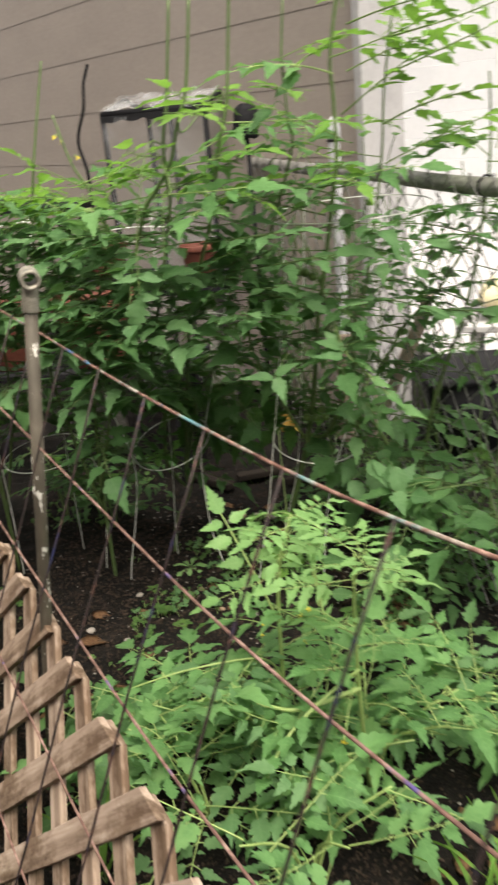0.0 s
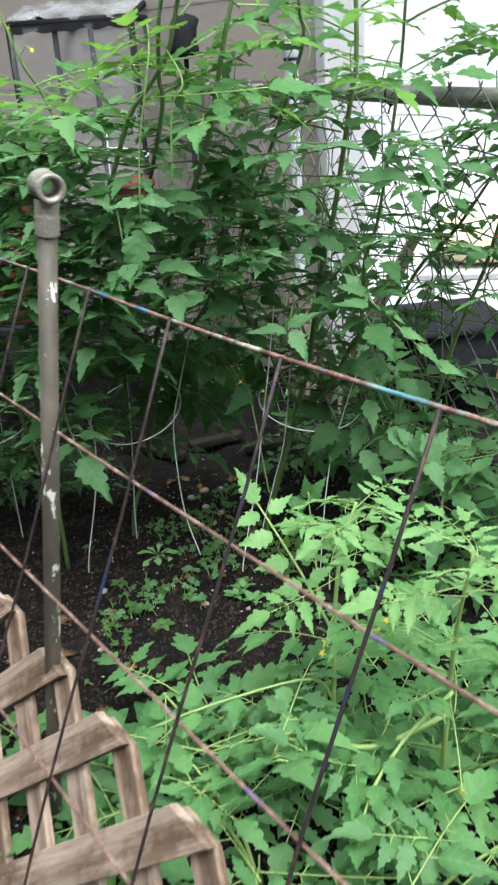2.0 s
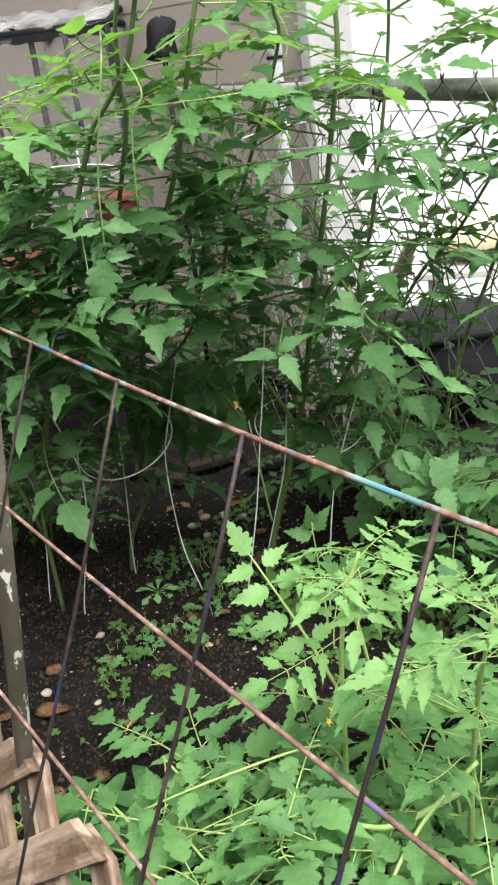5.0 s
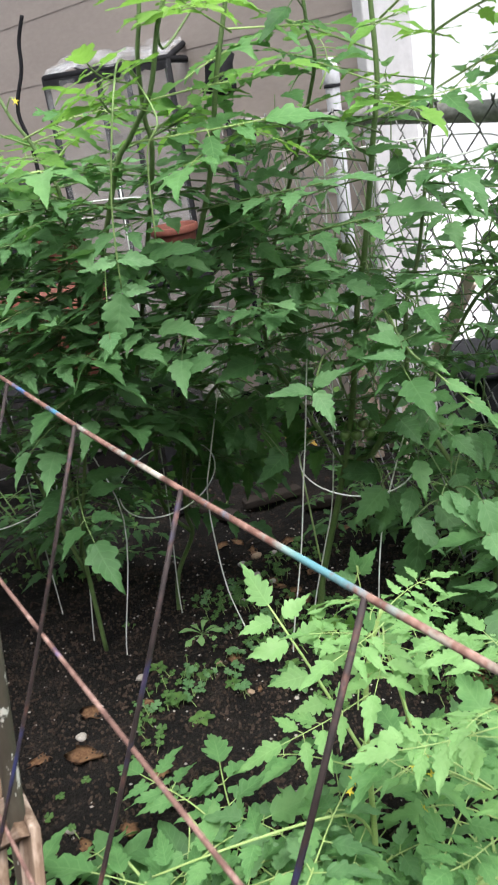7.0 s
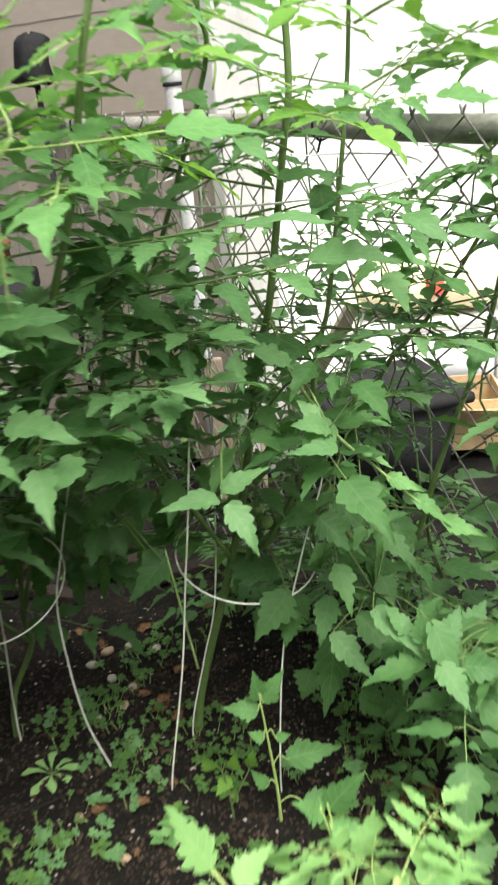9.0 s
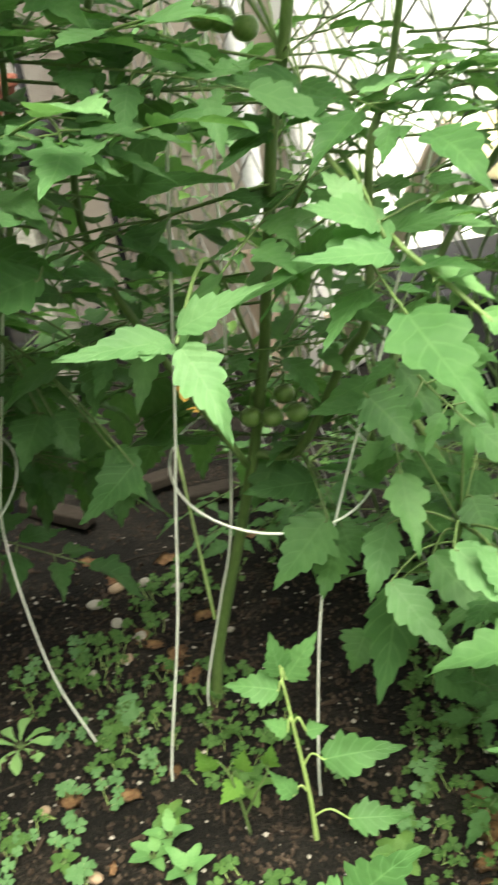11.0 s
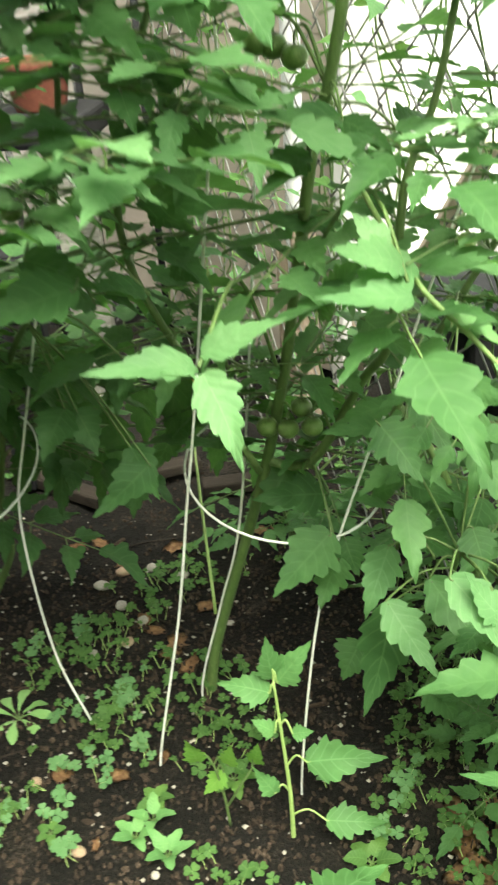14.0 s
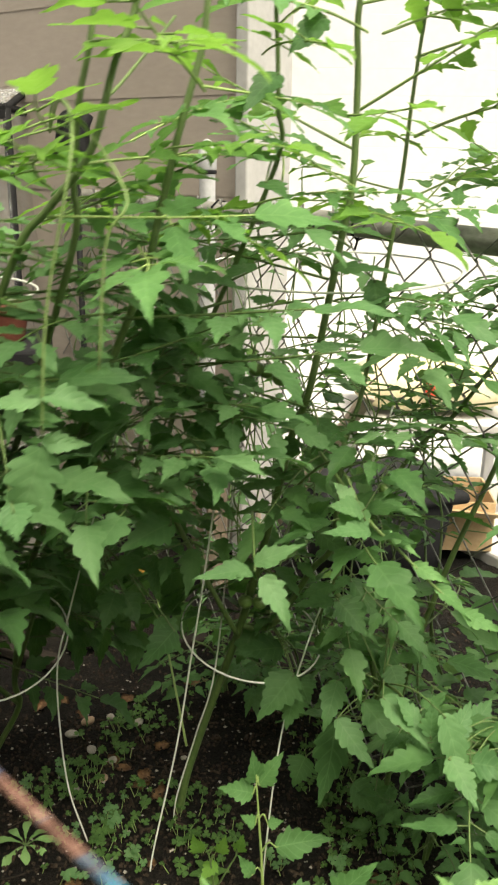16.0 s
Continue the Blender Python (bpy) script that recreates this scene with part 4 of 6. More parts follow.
cage("pale wire tomato cage with three leaning legs", [
    [(-0.05, 2.45, -0.05), (-0.05, 2.45, 0.004), (-0.012, 2.45, 0.193), (0.01, 2.452, 0.336), (0.023, 2.455, 0.417), (0.051, 2.46, 0.618), (0.064, 2.46, 0.694), (0.06, 2.46, 0.84)],
    [(-0.01, 2.543, -0.05), (-0.01, 2.543, 0.02), (0.022, 2.54, 0.143), (0.05, 2.535, 0.258), (0.075, 2.56, 0.5), (0.1, 2.6, 0.84)],
    [(0.105, 2.41, -0.05), (0.105, 2.41, 0.027), (0.127, 2.425, 0.221), (0.166, 2.449, 0.349), (0.193, 2.46, 0.418), (0.219, 2.47, 0.498), (0.273, 2.49, 0.651)]],
    [((0.098, 2.515, 0.323), 0.097, -0.12, 0.2), ((0.195, 2.56, 0.815), 0.17, 0.02, 0.03)])
cage("pale wire tomato cage with one bowed leg", [
    [(-0.14, 2.511, -0.05), (-0.14, 2.511, -0.012), (-0.162, 2.505, 0.09), (-0.169, 2.5, 0.203), (-0.167, 2.5, 0.299), (-0.149, 2.5, 0.372), (-0.126, 2.5, 0.455), (-0.073, 2.49, 0.642), (-0.046, 2.48, 0.73)],
    [(-0.369, 2.476, -0.05), (-0.369, 2.476, 0.01), (-0.318, 2.47, 0.276), (-0.36, 2.45, 0.5), (-0.36, 2.44, 0.84)],
    [(-0.29, 2.62, -0.05), (-0.287, 2.62, 0.05), (-0.27, 2.62, 0.28), (-0.25, 2.64, 0.84)]],
    [((-0.243, 2.535, 0.318), 0.09, 0.12, 0.35), ((-0.14, 2.47, 0.588), 0.084, 0.12, 0.3), ((-0.26, 2.53, 0.80), 0.095, -0.05, 0.03)])
cage("pale wire tomato cage partly hidden by leaves", [
    [(-0.453, 2.532, -0.05), (-0.453, 2.532, -0.02), (-0.43, 2.53, 0.252), (-0.52, 2.48, 0.5), (-0.5, 2.46, 0.84)],
    [(-0.66, 2.50, -0.05), (-0.66, 2.50, 0.28), (-0.68, 2.5, 0.84)],
    [(-0.55, 2.64, -0.05), (-0.55, 2.64, 0.28), (-0.55, 2.66, 0.84)]],
    [((-0.56, 2.54, 0.30), 0.10, 0.05, 0.1), ((-0.56, 2.54, 0.82), 0.13, 0.05, 0.08)])

# ---- tomato plants ----


def tall_plant(foot, lines, seed, label, leaves=(), low=0.3, step=0.021, upper=0.87, limit=None, scale=1.0):
    """A staked tomato plant: woody stems with leaves from every joint, lime-green tops."""
    rng = random.Random(seed)
    plant = thing("tomato_plant", label, "tomato plant", foot, group="tall tomato plants in cages")
    base = Vector(foot)
    for pts, r0, r1 in lines:
        line = add_stem(plant, [Vector(p) - base for p in pts], r0 * 0.58, r1 * 0.68)
        length = sum((b - a).length for a, b in zip(line, line[1:]))
        turn = rng.uniform(0, 360)
        n = max(1, int(length / step))
        for k in range(n):
            p = along(line, (k + 0.5 + rng.uniform(-0.3, 0.3)) / n)
            turn += 137 + rng.uniform(-25, 25)
            z = p.z + base.z
            px = p.x + base.x
            if z < low + (0.12 if -0.25 < px < 0.16 else 0.0):
                continue
            airy = (0.62 if px > 0.13 and z > 0.47 else 0.5 if px > 0.3 and z > 0.3 else 0.82 if z < 0.5 else 0.58 if z < 0.7 else 0.85) if z < 0.78 else 0.74 if z < 0.93 else 0.16
            if -0.27 < px < 0.0 and 0.58 < z < 0.82:
                airy = 0.6 if z < 0.7 else 0.85
            if px < -0.26 and z > 0.6:
                airy = 0.85 if z < 0.92 else 0.07
            if -0.06 < px < 0.17 and z > 0.8:
                airy = 0.72 if z < 0.9 else 0.2
            if -0.27 < px < 0.06 and z > 0.88:
                airy = 0.4 if z < 0.94 else 0.06
            if rng.random() > airy:
                continue
            if z > upper:
                place_leaf(plant, TOP if rng.random() < 0.7 else FRESH, p, turn, rng.uniform(-10, 28), rng, rng.uniform(0.75, 1.1), rng.uniform(-22, 22))
                continue
            way = Vector((math.cos(radians(turn)), math.sin(radians(turn)), 0))
            end = p + base + way * 0.2
            if limit and not limit(end):
                continue
            place_leaf(plant, UPPER if rng.random() < (0.75 if z > 0.7 or px < -0.1 and z > 0.48 else 0.4 if z > 0.5 else 0.1) else MATURE, p, turn, rng.uniform(-14, 18), rng, scale * rng.uniform(0.75, 1.15), rng.uniform(-20, 20))
    return plant


def clear_of_view(p):
    """Keeps leaves within the row and clear of what the near camera should see."""
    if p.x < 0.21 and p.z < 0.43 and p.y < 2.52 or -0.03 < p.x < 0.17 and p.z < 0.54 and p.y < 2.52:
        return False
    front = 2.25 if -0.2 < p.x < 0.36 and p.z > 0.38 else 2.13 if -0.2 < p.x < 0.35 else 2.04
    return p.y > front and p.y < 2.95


tall_plant((-0.005, 2.565, 0.0), [
    ([(-0.005, 2.565, -0.03), (0.008, 2.55, 0.064), (0.04, 2.54, 0.18), (0.056, 2.53, 0.236), (0.082, 2.51, 0.337), (0.103, 2.49, 0.441), (0.116, 2.46, 0.533), (0.131, 2.43, 0.641), (0.145, 2.41, 0.698), (0.173, 2.41, 0.859), (0.184, 2.41, 0.925), (0.184, 2.41, 1.028), (0.183, 2.41, 1.108), (0.213, 2.41, 1.26)], 0.0115, 0.0045),
    ([(0.082, 2.51, 0.337), (0.125, 2.5, 0.34), (0.17, 2.47, 0.436), (0.191, 2.45, 0.482), (0.2, 2.46, 0.594), (0.214, 2.47, 0.637), (0.23, 2.48, 0.688), (0.265, 2.5, 0.9), (0.276, 2.5, 1.04), (0.30, 2.52, 1.2)], 0.0085, 0.003),
    ([(0.075, 2.5, 0.33), (0.02, 2.48, 0.45), (-0.02, 2.46, 0.56), (-0.01, 2.45, 0.66), (0.03, 2.45, 0.76), (0.1, 2.41, 0.943), (0.099, 2.4, 0.998), (0.097, 2.4, 1.057), (0.095, 2.4, 1.104), (0.105, 2.4, 1.2)], 0.0065, 0.003),
], 1, "tall tomato plant with thick green stem and unripe fruit", limit=clear_of_view)
tall_plant((-0.299, 2.632, 0.0), [
    ([(-0.299, 2.632, -0.03), (-0.285, 2.632, 0.06), (-0.24, 2.632, 0.151), (-0.243, 2.63, 0.205), (-0.205, 2.58, 0.4), (-0.12, 2.36, 0.65), (-0.049, 2.3, 0.829), (-0.031, 2.29, 0.893), (-0.015, 2.28, 0.957), (-0.001, 2.28, 1.005), (0.01, 2.28, 1.042), (0.015, 2.28, 1.082), (0.035, 2.28, 1.25)], 0.0085, 0.004),
    ([(-0.24, 2.632, 0.155), (-0.285, 2.62, 0.235), (-0.25, 2.54, 0.45), (-0.24, 2.33, 0.65), (-0.162, 2.26, 0.856), (-0.125, 2.24, 0.906), (-0.088, 2.22, 0.952), (-0.067, 2.22, 1.017), (-0.046, 2.22, 1.071), (-0.026, 2.22, 1.2)], 0.0075, 0.004),
    ([(-0.22, 2.38, 0.55), (-0.112, 2.26, 0.856), (-0.104, 2.24, 0.924), (-0.096, 2.22, 0.987), (-0.086, 2.22, 1.029), (-0.079, 2.22, 1.07), (-0.059, 2.22, 1.2)], 0.006, 0.0035),
    ([(-0.067, 2.22, 1.017), (-0.07, 2.28, 1.0), (-0.01, 2.33, 1.07)], 0.0035, 0.002),
    ([(-0.243, 2.63, 0.20), (-0.17, 2.55, 0.42), (-0.08, 2.42, 0.55), (-0.045, 2.4, 0.66), (-0.03, 2.38, 0.74)], 0.006, 0.003),
], 2, "tall tomato plant with forked upright stems", limit=clear_of_view)
tall_plant((-0.42, 2.50, 0.0), [
    ([(-0.42, 2.50, -0.03), (-0.41, 2.49, 0.3), (-0.36, 2.45, 0.6), (-0.28, 2.40, 0.80), (-0.30, 2.4, 0.90), (-0.33, 2.4, 0.96), (-0.36, 2.42, 1.05)], 0.008, 0.003),
    ([(-0.42, 2.50, 0.15), (-0.47, 2.45, 0.5), (-0.45, 2.42, 0.75), (-0.43, 2.42, 0.9), (-0.40, 2.44, 1.05), (-0.38, 2.46, 1.15)], 0.007, 0.003),
    ([(-0.42, 2.49, 0.2), (-0.33, 2.40, 0.45), (-0.28, 2.35, 0.62), (-0.26, 2.33, 0.75)], 0.006, 0.003),
], 3, "bushy tomato plant with yellow-flowered tops", limit=clear_of_view, upper=0.86, step=0.013)
tall_plant((-0.68, 2.52, 0.0), [
    ([(-0.68, 2.52, -0.03), (-0.67, 2.5, 0.4), (-0.63, 2.47, 0.7), (-0.60, 2.46, 0.95), (-0.58, 2.46, 1.12)], 0.008, 0.003),
    ([(-0.68, 2.52, 0.15), (-0.58, 2.45, 0.45), (-0.55, 2.42, 0.7), (-0.52, 2.42, 0.9)], 0.006, 0.003),
    ([(-0.68, 2.52, 0.2), (-0.76, 2.45, 0.5), (-0.78, 2.44, 0.85)], 0.006, 0.003),
], 4, "bushy tomato plant at the edge of the bed", limit=clear_of_view, upper=0.84, step=0.013)
tall_plant((0.33, 2.57, 0.0), [
    ([(0.20, 2.54, 0.30), (0.202, 2.5, 0.388), (0.297, 2.5, 0.568), (0.365, 2.5, 0.639), (0.441, 2.5, 0.752), (0.50, 2.5, 0.84), (0.53, 2.5, 0.95)], 0.0065, 0.003),
    ([(0.33, 2.57, -0.03), (0.33, 2.53, 0.2), (0.36, 2.48, 0.42), (0.42, 2.47, 0.6), (0.45, 2.47, 0.75), (0.47, 2.48, 0.9), (0.47, 2.5, 1.05)], 0.0085, 0.003),
    ([(0.33, 2.56, 0.05), (0.26, 2.50, 0.3), (0.205, 2.52, 0.39)], 0.007, 0.0065),
    ([(0.33, 2.55, 0.1), (0.25, 2.42, 0.24), (0.24, 2.36, 0.33)], 0.006, 0.003),
    ([(0.33, 2.55, 0.1), (0.36, 2.38, 0.2), (0.38, 2.30, 0.3)], 0.006, 0.003),
], 5, "sprawling tomato plant with leaves down to the soil", limit=clear_of_view, low=0.24)
tall_plant((0.60, 2.38, 0.0), [
    ([(0.60, 2.38, -0.03), (0.58, 2.36, 0.2), (0.55, 2.33, 0.42), (0.52, 2.32, 0.6)], 0.008, 0.003),
    ([(0.60, 2.38, 0.05), (0.50, 2.28, 0.22), (0.45, 2.22, 0.36)], 0.006, 0.003),
    ([(0.60, 2.38, 0.05), (0.68, 2.30, 0.3), (0.70, 2.28, 0.6), (0.69, 2.3, 0.85)], 0.006, 0.003),
], 6, "low tomato plant crowding the chain-link fence", limit=clear_of_view, low=0.22)


# ---- young plants in the front of the bed ----


def below_view(p):
    """Holds young leaves under the lower edge of the camera's close view."""
    return abs(p.x) > 0.42 or p.z < 0.72 - 1.33 * (p.y - 1.755)


def young_leaf(plant, at, turn, pitch, rng, scale, meshes=FRESH):
    for lower in (0, 18, 36):
        e = radians(pitch - lower)
        tip = plant.matrix_basis.translation + Vector(at) + Vector((math.cos(radians(turn)) * math.cos(e), math.sin(radians(turn)) * math.cos(e), math.sin(e))) * 0.24 * scale
        if below_view(tip):
            return place_leaf(plant, meshes, at, turn, pitch - lower, rng, scale)


def young_plant(foot, seed, label, height=0.3, spread=0.2, count=16, shoots=()):
    rng = random.Random(seed)
    plant = thing("young_tomato_plant", label, "tomato plant", foot, group="young tomato plants in the front bed")
    base = Vector(foot)
    for pts, r0, r1, leafy in shoots:
        line = add_stem(plant, [Vector(p) - base for p in pts], r0, r1, YSTEM)
        if not leafy:
            # One long compound leaf: toothed leaflets in pairs along the stalk and one at its end.
            end = line[-1] - line[-4]
            for f, size in ((0.42, 0.8), (0.58, 0.95), (0.74, 1.0), (0.88, 0.85)):
                q = along(line, f) + base
                for way in (Vector((-0.052, -0.014, -0.004)), Vector((0.046, 0.012, 0.022))):
                    blade_at(plant, q + way * 0.12, q + way * size, 0.030 * size, seed + int(100 * f), SHOOT, 0.3, (0.0, -0.5, 0.85), False)
            blade_at(plant, line[-1] + base, line[-1] + base + end.normalized() * 0.055, 0.034, seed + 9, SHOOT, 0.3, (0.3, -0.6, 0.7), False)
            continue
        n = max(4, int(sum((b - a).length for a, b in zip(line, line[1:])) / 0.034))
        turn = rng.uniform(0, 360)
        for k in range(n):
            turn += 137
            f = (k + 0.8) / (n + 0.3)
            young_leaf(plant, along(line, f), turn, rng.uniform(-5, 30), rng, 0.8 - 0.34 * f, SHOOTS if f > 0.55 else FRESH)
        for k in range(7):
            young_leaf(plant, along(line, 0.84 + 0.16 * (k % 3) / 2), 52 * k + 30, rng.uniform(0, 34), rng, rng.uniform(0.40, 0.58), SHOOTS)
    for k in range(3 if count else 0):
        a = rng.uniform(0, 6.28)
        tip = (spread * 0.8 * math.cos(a), spread * 0.8 * math.sin(a), height * rng.uniform(0.6, 1.0))
        line = add_stem(plant, [(0, 0, -0.02), (tip[0] * 0.3, tip[1] * 0.3, tip[2] * 0.6), tip], 0.0036, 0.0014, YSTEM, 4)
        turn = rng.uniform(0, 360)
        for j in range(count // 3):
            turn += 137
            p = along(line, 0.3 + 0.7 * j / max(1, count // 3 - 1))
            young_leaf(plant, p, turn, rng.uniform(-20, 38), rng, rng.uniform(0.7, 1.05), LOWER if rng.random() < 0.45 else FRESH)
    return plant


young_plant((0.07, 1.87, 0.0), 21, "young tomato plant with a pale upright shoot", 0.2, 0.2, 15, [
    ([(0.07, 1.87, 0.0), (0.085, 1.86, 0.15), (0.09, 1.855, 0.30), (0.10, 1.86, 0.39), (0.12, 1.867, 0.452)], 0.0042, 0.0018, True),
    ([(0.088, 1.857, 0.27), (0.05, 1.88, 0.35), (0.0, 1.92, 0.43)], 0.0024, 0.0010, False)])
young_plant((0.22, 1.80, 0.0), 22, "young tomato plant with a pale leafy shoot", 0.22, 0.18, 15, [
    ([(0.22, 1.80, 0.0), (0.215, 1.77, 0.18), (0.215, 1.74, 0.35), (0.222, 1.71, 0.47)], 0.0042, 0.0018, True)])
for x, y, h, sd in ((-0.08, 1.90, 0.12, 23), (0.17, 1.92, 0.09, 24), (0.38, 1.97, 0.10, 25), (-0.02, 1.72, 0.19, 26), (0.14, 1.62, 0.20, 27), (0.50, 1.98, 0.13, 29), (-0.15, 1.85, 0.12, 31)):
    young_plant((x, y, ground_z(x, y)), sd, "low sprawling young tomato plant with bright leaves", h, 0.15, 12)
young_plant((0.093, 2.36, 0.0), 32, "single young tomato seedling with toothed leaves", 0.05, 0.02, 0, [])
add_stem([o for o in scene.objects if o.name.startswith("young_tomato_plant")][-1], [(0.001, 0.0, -0.02), (0.0, 0.0, 0.05), (-0.006, 0.0, 0.14), (-0.010, 0.0, 0.196)], 0.0026, 0.0010, YSTEM)


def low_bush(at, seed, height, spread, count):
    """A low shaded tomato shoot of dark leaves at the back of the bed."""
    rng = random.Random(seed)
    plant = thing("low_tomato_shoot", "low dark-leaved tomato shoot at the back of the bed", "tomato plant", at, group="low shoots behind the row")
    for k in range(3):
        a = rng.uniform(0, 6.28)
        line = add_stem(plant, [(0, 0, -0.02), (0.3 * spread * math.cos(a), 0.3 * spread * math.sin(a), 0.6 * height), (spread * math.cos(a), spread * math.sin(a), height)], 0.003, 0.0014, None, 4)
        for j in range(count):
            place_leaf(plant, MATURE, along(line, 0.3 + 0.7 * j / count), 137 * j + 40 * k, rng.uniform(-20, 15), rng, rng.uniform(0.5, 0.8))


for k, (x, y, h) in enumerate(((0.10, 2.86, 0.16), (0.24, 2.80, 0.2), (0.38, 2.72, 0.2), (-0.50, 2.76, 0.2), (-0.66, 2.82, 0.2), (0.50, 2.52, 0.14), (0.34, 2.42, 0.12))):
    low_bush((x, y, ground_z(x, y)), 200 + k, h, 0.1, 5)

# ---- leaves that stand out, fruit ----
YOUNGSTALK = surface("leaf_stalk", [(0.25, (0.10, 0.17, 0.05)), (0.5, (0.17, 0.26, 0.085)), (0.75, (0.24, 0.34, 0.12))], 40, 0.55, bump=0.2)
PLANTS = [o for o in scene.objects if o.parent is None and o.name.startswith("tomato_plant")]
CENTRE, FORKED, BUSHY, EDGE, SPRAWL, CROWD = PLANTS
blade_at(CENTRE, (0.053, 2.25, 0.552), (-0.007, 2.218, 0.564), 0.026, 301, PALE, 0.16, (0.0, -0.6, 0.8), False)
blade_at(CENTRE, (0.058, 2.25, 0.558), (0.108, 2.24, 0.584), 0.026, 302, PALE, 0.16, (0.0, -0.6, 0.8), False)
blade_at(CENTRE, (0.061, 2.22, 0.558), (0.091, 2.183, 0.521), 0.031, 303, PALE, 0.2, (0.0, -0.6, 0.8), False)
blade_at(CENTRE, (0.055, 2.25, 0.549), (0.036, 2.23, 0.556), 0.014, 304, PALE, 0.16, (0.0, -0.6, 0.8), False)
blade_at(CENTRE, (0.18, 2.29, 0.593), (0.134, 2.26, 0.618), 0.032, 305, PALE, 0.16, (0.0, -0.6, 0.8), False)
blade_at(CENTRE, (0.183, 2.27, 0.58), (0.127, 2.24, 0.59), 0.027, 306, PALE, 0.16, (0.0, -0.6, 0.8), False)
blade_at(CENTRE, (0.169, 2.29, 0.604), (0.149, 2.3, 0.625), 0.023, 307, PALE, 0.2, (0.0, -0.6, 0.8), False)
blade_at(SPRAWL, (0.171, 2.34, 0.461), (0.203, 2.306, 0.434), 0.046, 308, None, 0.3)
blade_at(SPRAWL, (0.19, 2.39, 0.255), (0.176, 2.35, 0.155), 0.055, 309, None, 0.2)
blade_at(SPRAWL, (0.181, 2.35, 0.291), (0.217, 2.3, 0.245), 0.038, 310, PALE, 0.24)
blade_at(SPRAWL, (0.185, 2.37, 0.332), (0.16, 2.34, 0.278), 0.037, 311, PALE, 0.2)
blade_at(SPRAWL, (0.217, 2.36, 0.305), (0.261, 2.31, 0.252), 0.041, 312, None, 0.2)
blade_at(SPRAWL, (0.221, 2.3, 0.352), (0.267, 2.24, 0.327), 0.036, 313, PALE, 0.2)
blade_at(SPRAWL, (0.249, 2.36, 0.354), (0.257, 2.33, 0.33), 0.035, 314, None, 0.2)
blade_at(CENTRE, (0.139, 2.42, 0.313), (0.086, 2.38, 0.272), 0.058, 315, None, 0.28)
blade_at(CENTRE, (0.146, 2.43, 0.279), (0.124, 2.4, 0.243), 0.045, 316, None, 0.28)
blade_at(CENTRE, (0.152, 2.44, 0.293), (0.161, 2.42, 0.261), 0.04, 317, None, 0.28)
blade_at(CENTRE, (0.14, 2.5, 0.303), (0.069, 2.47, 0.323), 0.05, 318, None, 0.24)
blade_at(CENTRE, (0.103, 2.52, 0.324), (0.074, 2.49, 0.287), 0.049, 319, None, 0.24)
blade_at(CENTRE, (0.009, 2.38, 0.619), (0.096, 2.34, 0.619), 0.033, 320, None, 0.12)
blade_at(CENTRE, (0.152, 2.46, 0.578), (0.085, 2.42, 0.595), 0.033, 321, None, 0.2)
blade_at(CENTRE, (0.128, 2.38, 0.642), (0.08, 2.34, 0.65), 0.025, 322, None, 0.2)
blade_at(CENTRE, (0.126, 2.38, 0.639), (0.087, 2.34, 0.629), 0.025, 323, None, 0.2)
blade_at(CENTRE, (0.149, 2.38, 0.665), (0.094, 2.34, 0.679), 0.024, 324, None, 0.16)
blade_at(CENTRE, (0.15, 2.4, 0.661), (0.184, 2.36, 0.653), 0.025, 325, None, 0.16)
blade_at(CENTRE, (0.198, 2.4, 0.643), (0.211, 2.36, 0.639), 0.018, 326, None, 0.16)
blade_at(FORKED, (-0.065, 2.34, 0.593), (-0.008, 2.3, 0.592), 0.032, 327, None, 0.16)
blade_at(FORKED, (0.011, 2.36, 0.561), (-0.027, 2.32, 0.582), 0.024, 328, None, 0.2)
blade_at(FORKED, (-0.012, 2.4, 0.603), (-0.034, 2.36, 0.626), 0.027, 329, None, 0.2)
blade_at(FORKED, (-0.027, 2.36, 0.555), (-0.058, 2.32, 0.579), 0.03, 330, None, 0.2)
blade_at(FORKED, (-0.015, 2.42, 0.388), (-0.057, 2.38, 0.358), 0.042, 331, None, 0.16)
blade_at(FORKED, (-0.034, 2.44, 0.395), (-0.003, 2.4, 0.367), 0.035, 332, None, 0.16)
blade_at(FORKED, (-0.03, 2.45, 0.472), (-0.044, 2.42, 0.436), 0.032, 333, None, 0.2)
blade_at(FORKED, (-0.086, 2.44, 0.434), (-0.103, 2.4, 0.408), 0.042, 334, None, 0.2)
blade_at(FORKED, (-0.076, 2.44, 0.433), (-0.053, 2.42, 0.4), 0.038, 335, None, 0.2)
blade_at(FORKED, (0.019, 2.46, 0.551), (0.046, 2.44, 0.533), 0.031, 336, None, 0.2)
blade_at(FORKED, (0.004, 2.46, 0.593), (0.037, 2.44, 0.577), 0.026, 337, None, 0.2)
blade_at(SPRAWL, (0.221, 2.33, 0.501), (0.254, 2.28, 0.501), 0.024, 338, None, 0.2)
blade_at(SPRAWL, (0.203, 2.4, 0.456), (0.236, 2.36, 0.409), 0.032, 339, None, 0.2)
blade_at(SPRAWL, (0.252, 2.38, 0.446), (0.248, 2.34, 0.385), 0.025, 340, None, 0.2)
blade_at(SPRAWL, (0.168, 2.44, 0.505), (0.203, 2.4, 0.481), 0.039, 341, None, 0.24)
blade_at(SPRAWL, (0.201, 2.36, 0.513), (0.219, 2.32, 0.511), 0.03, 342, None, 0.24)
blade_at(SPRAWL, (0.214, 2.36, 0.575), (0.253, 2.3, 0.579), 0.025, 343, PALE, 0.2)
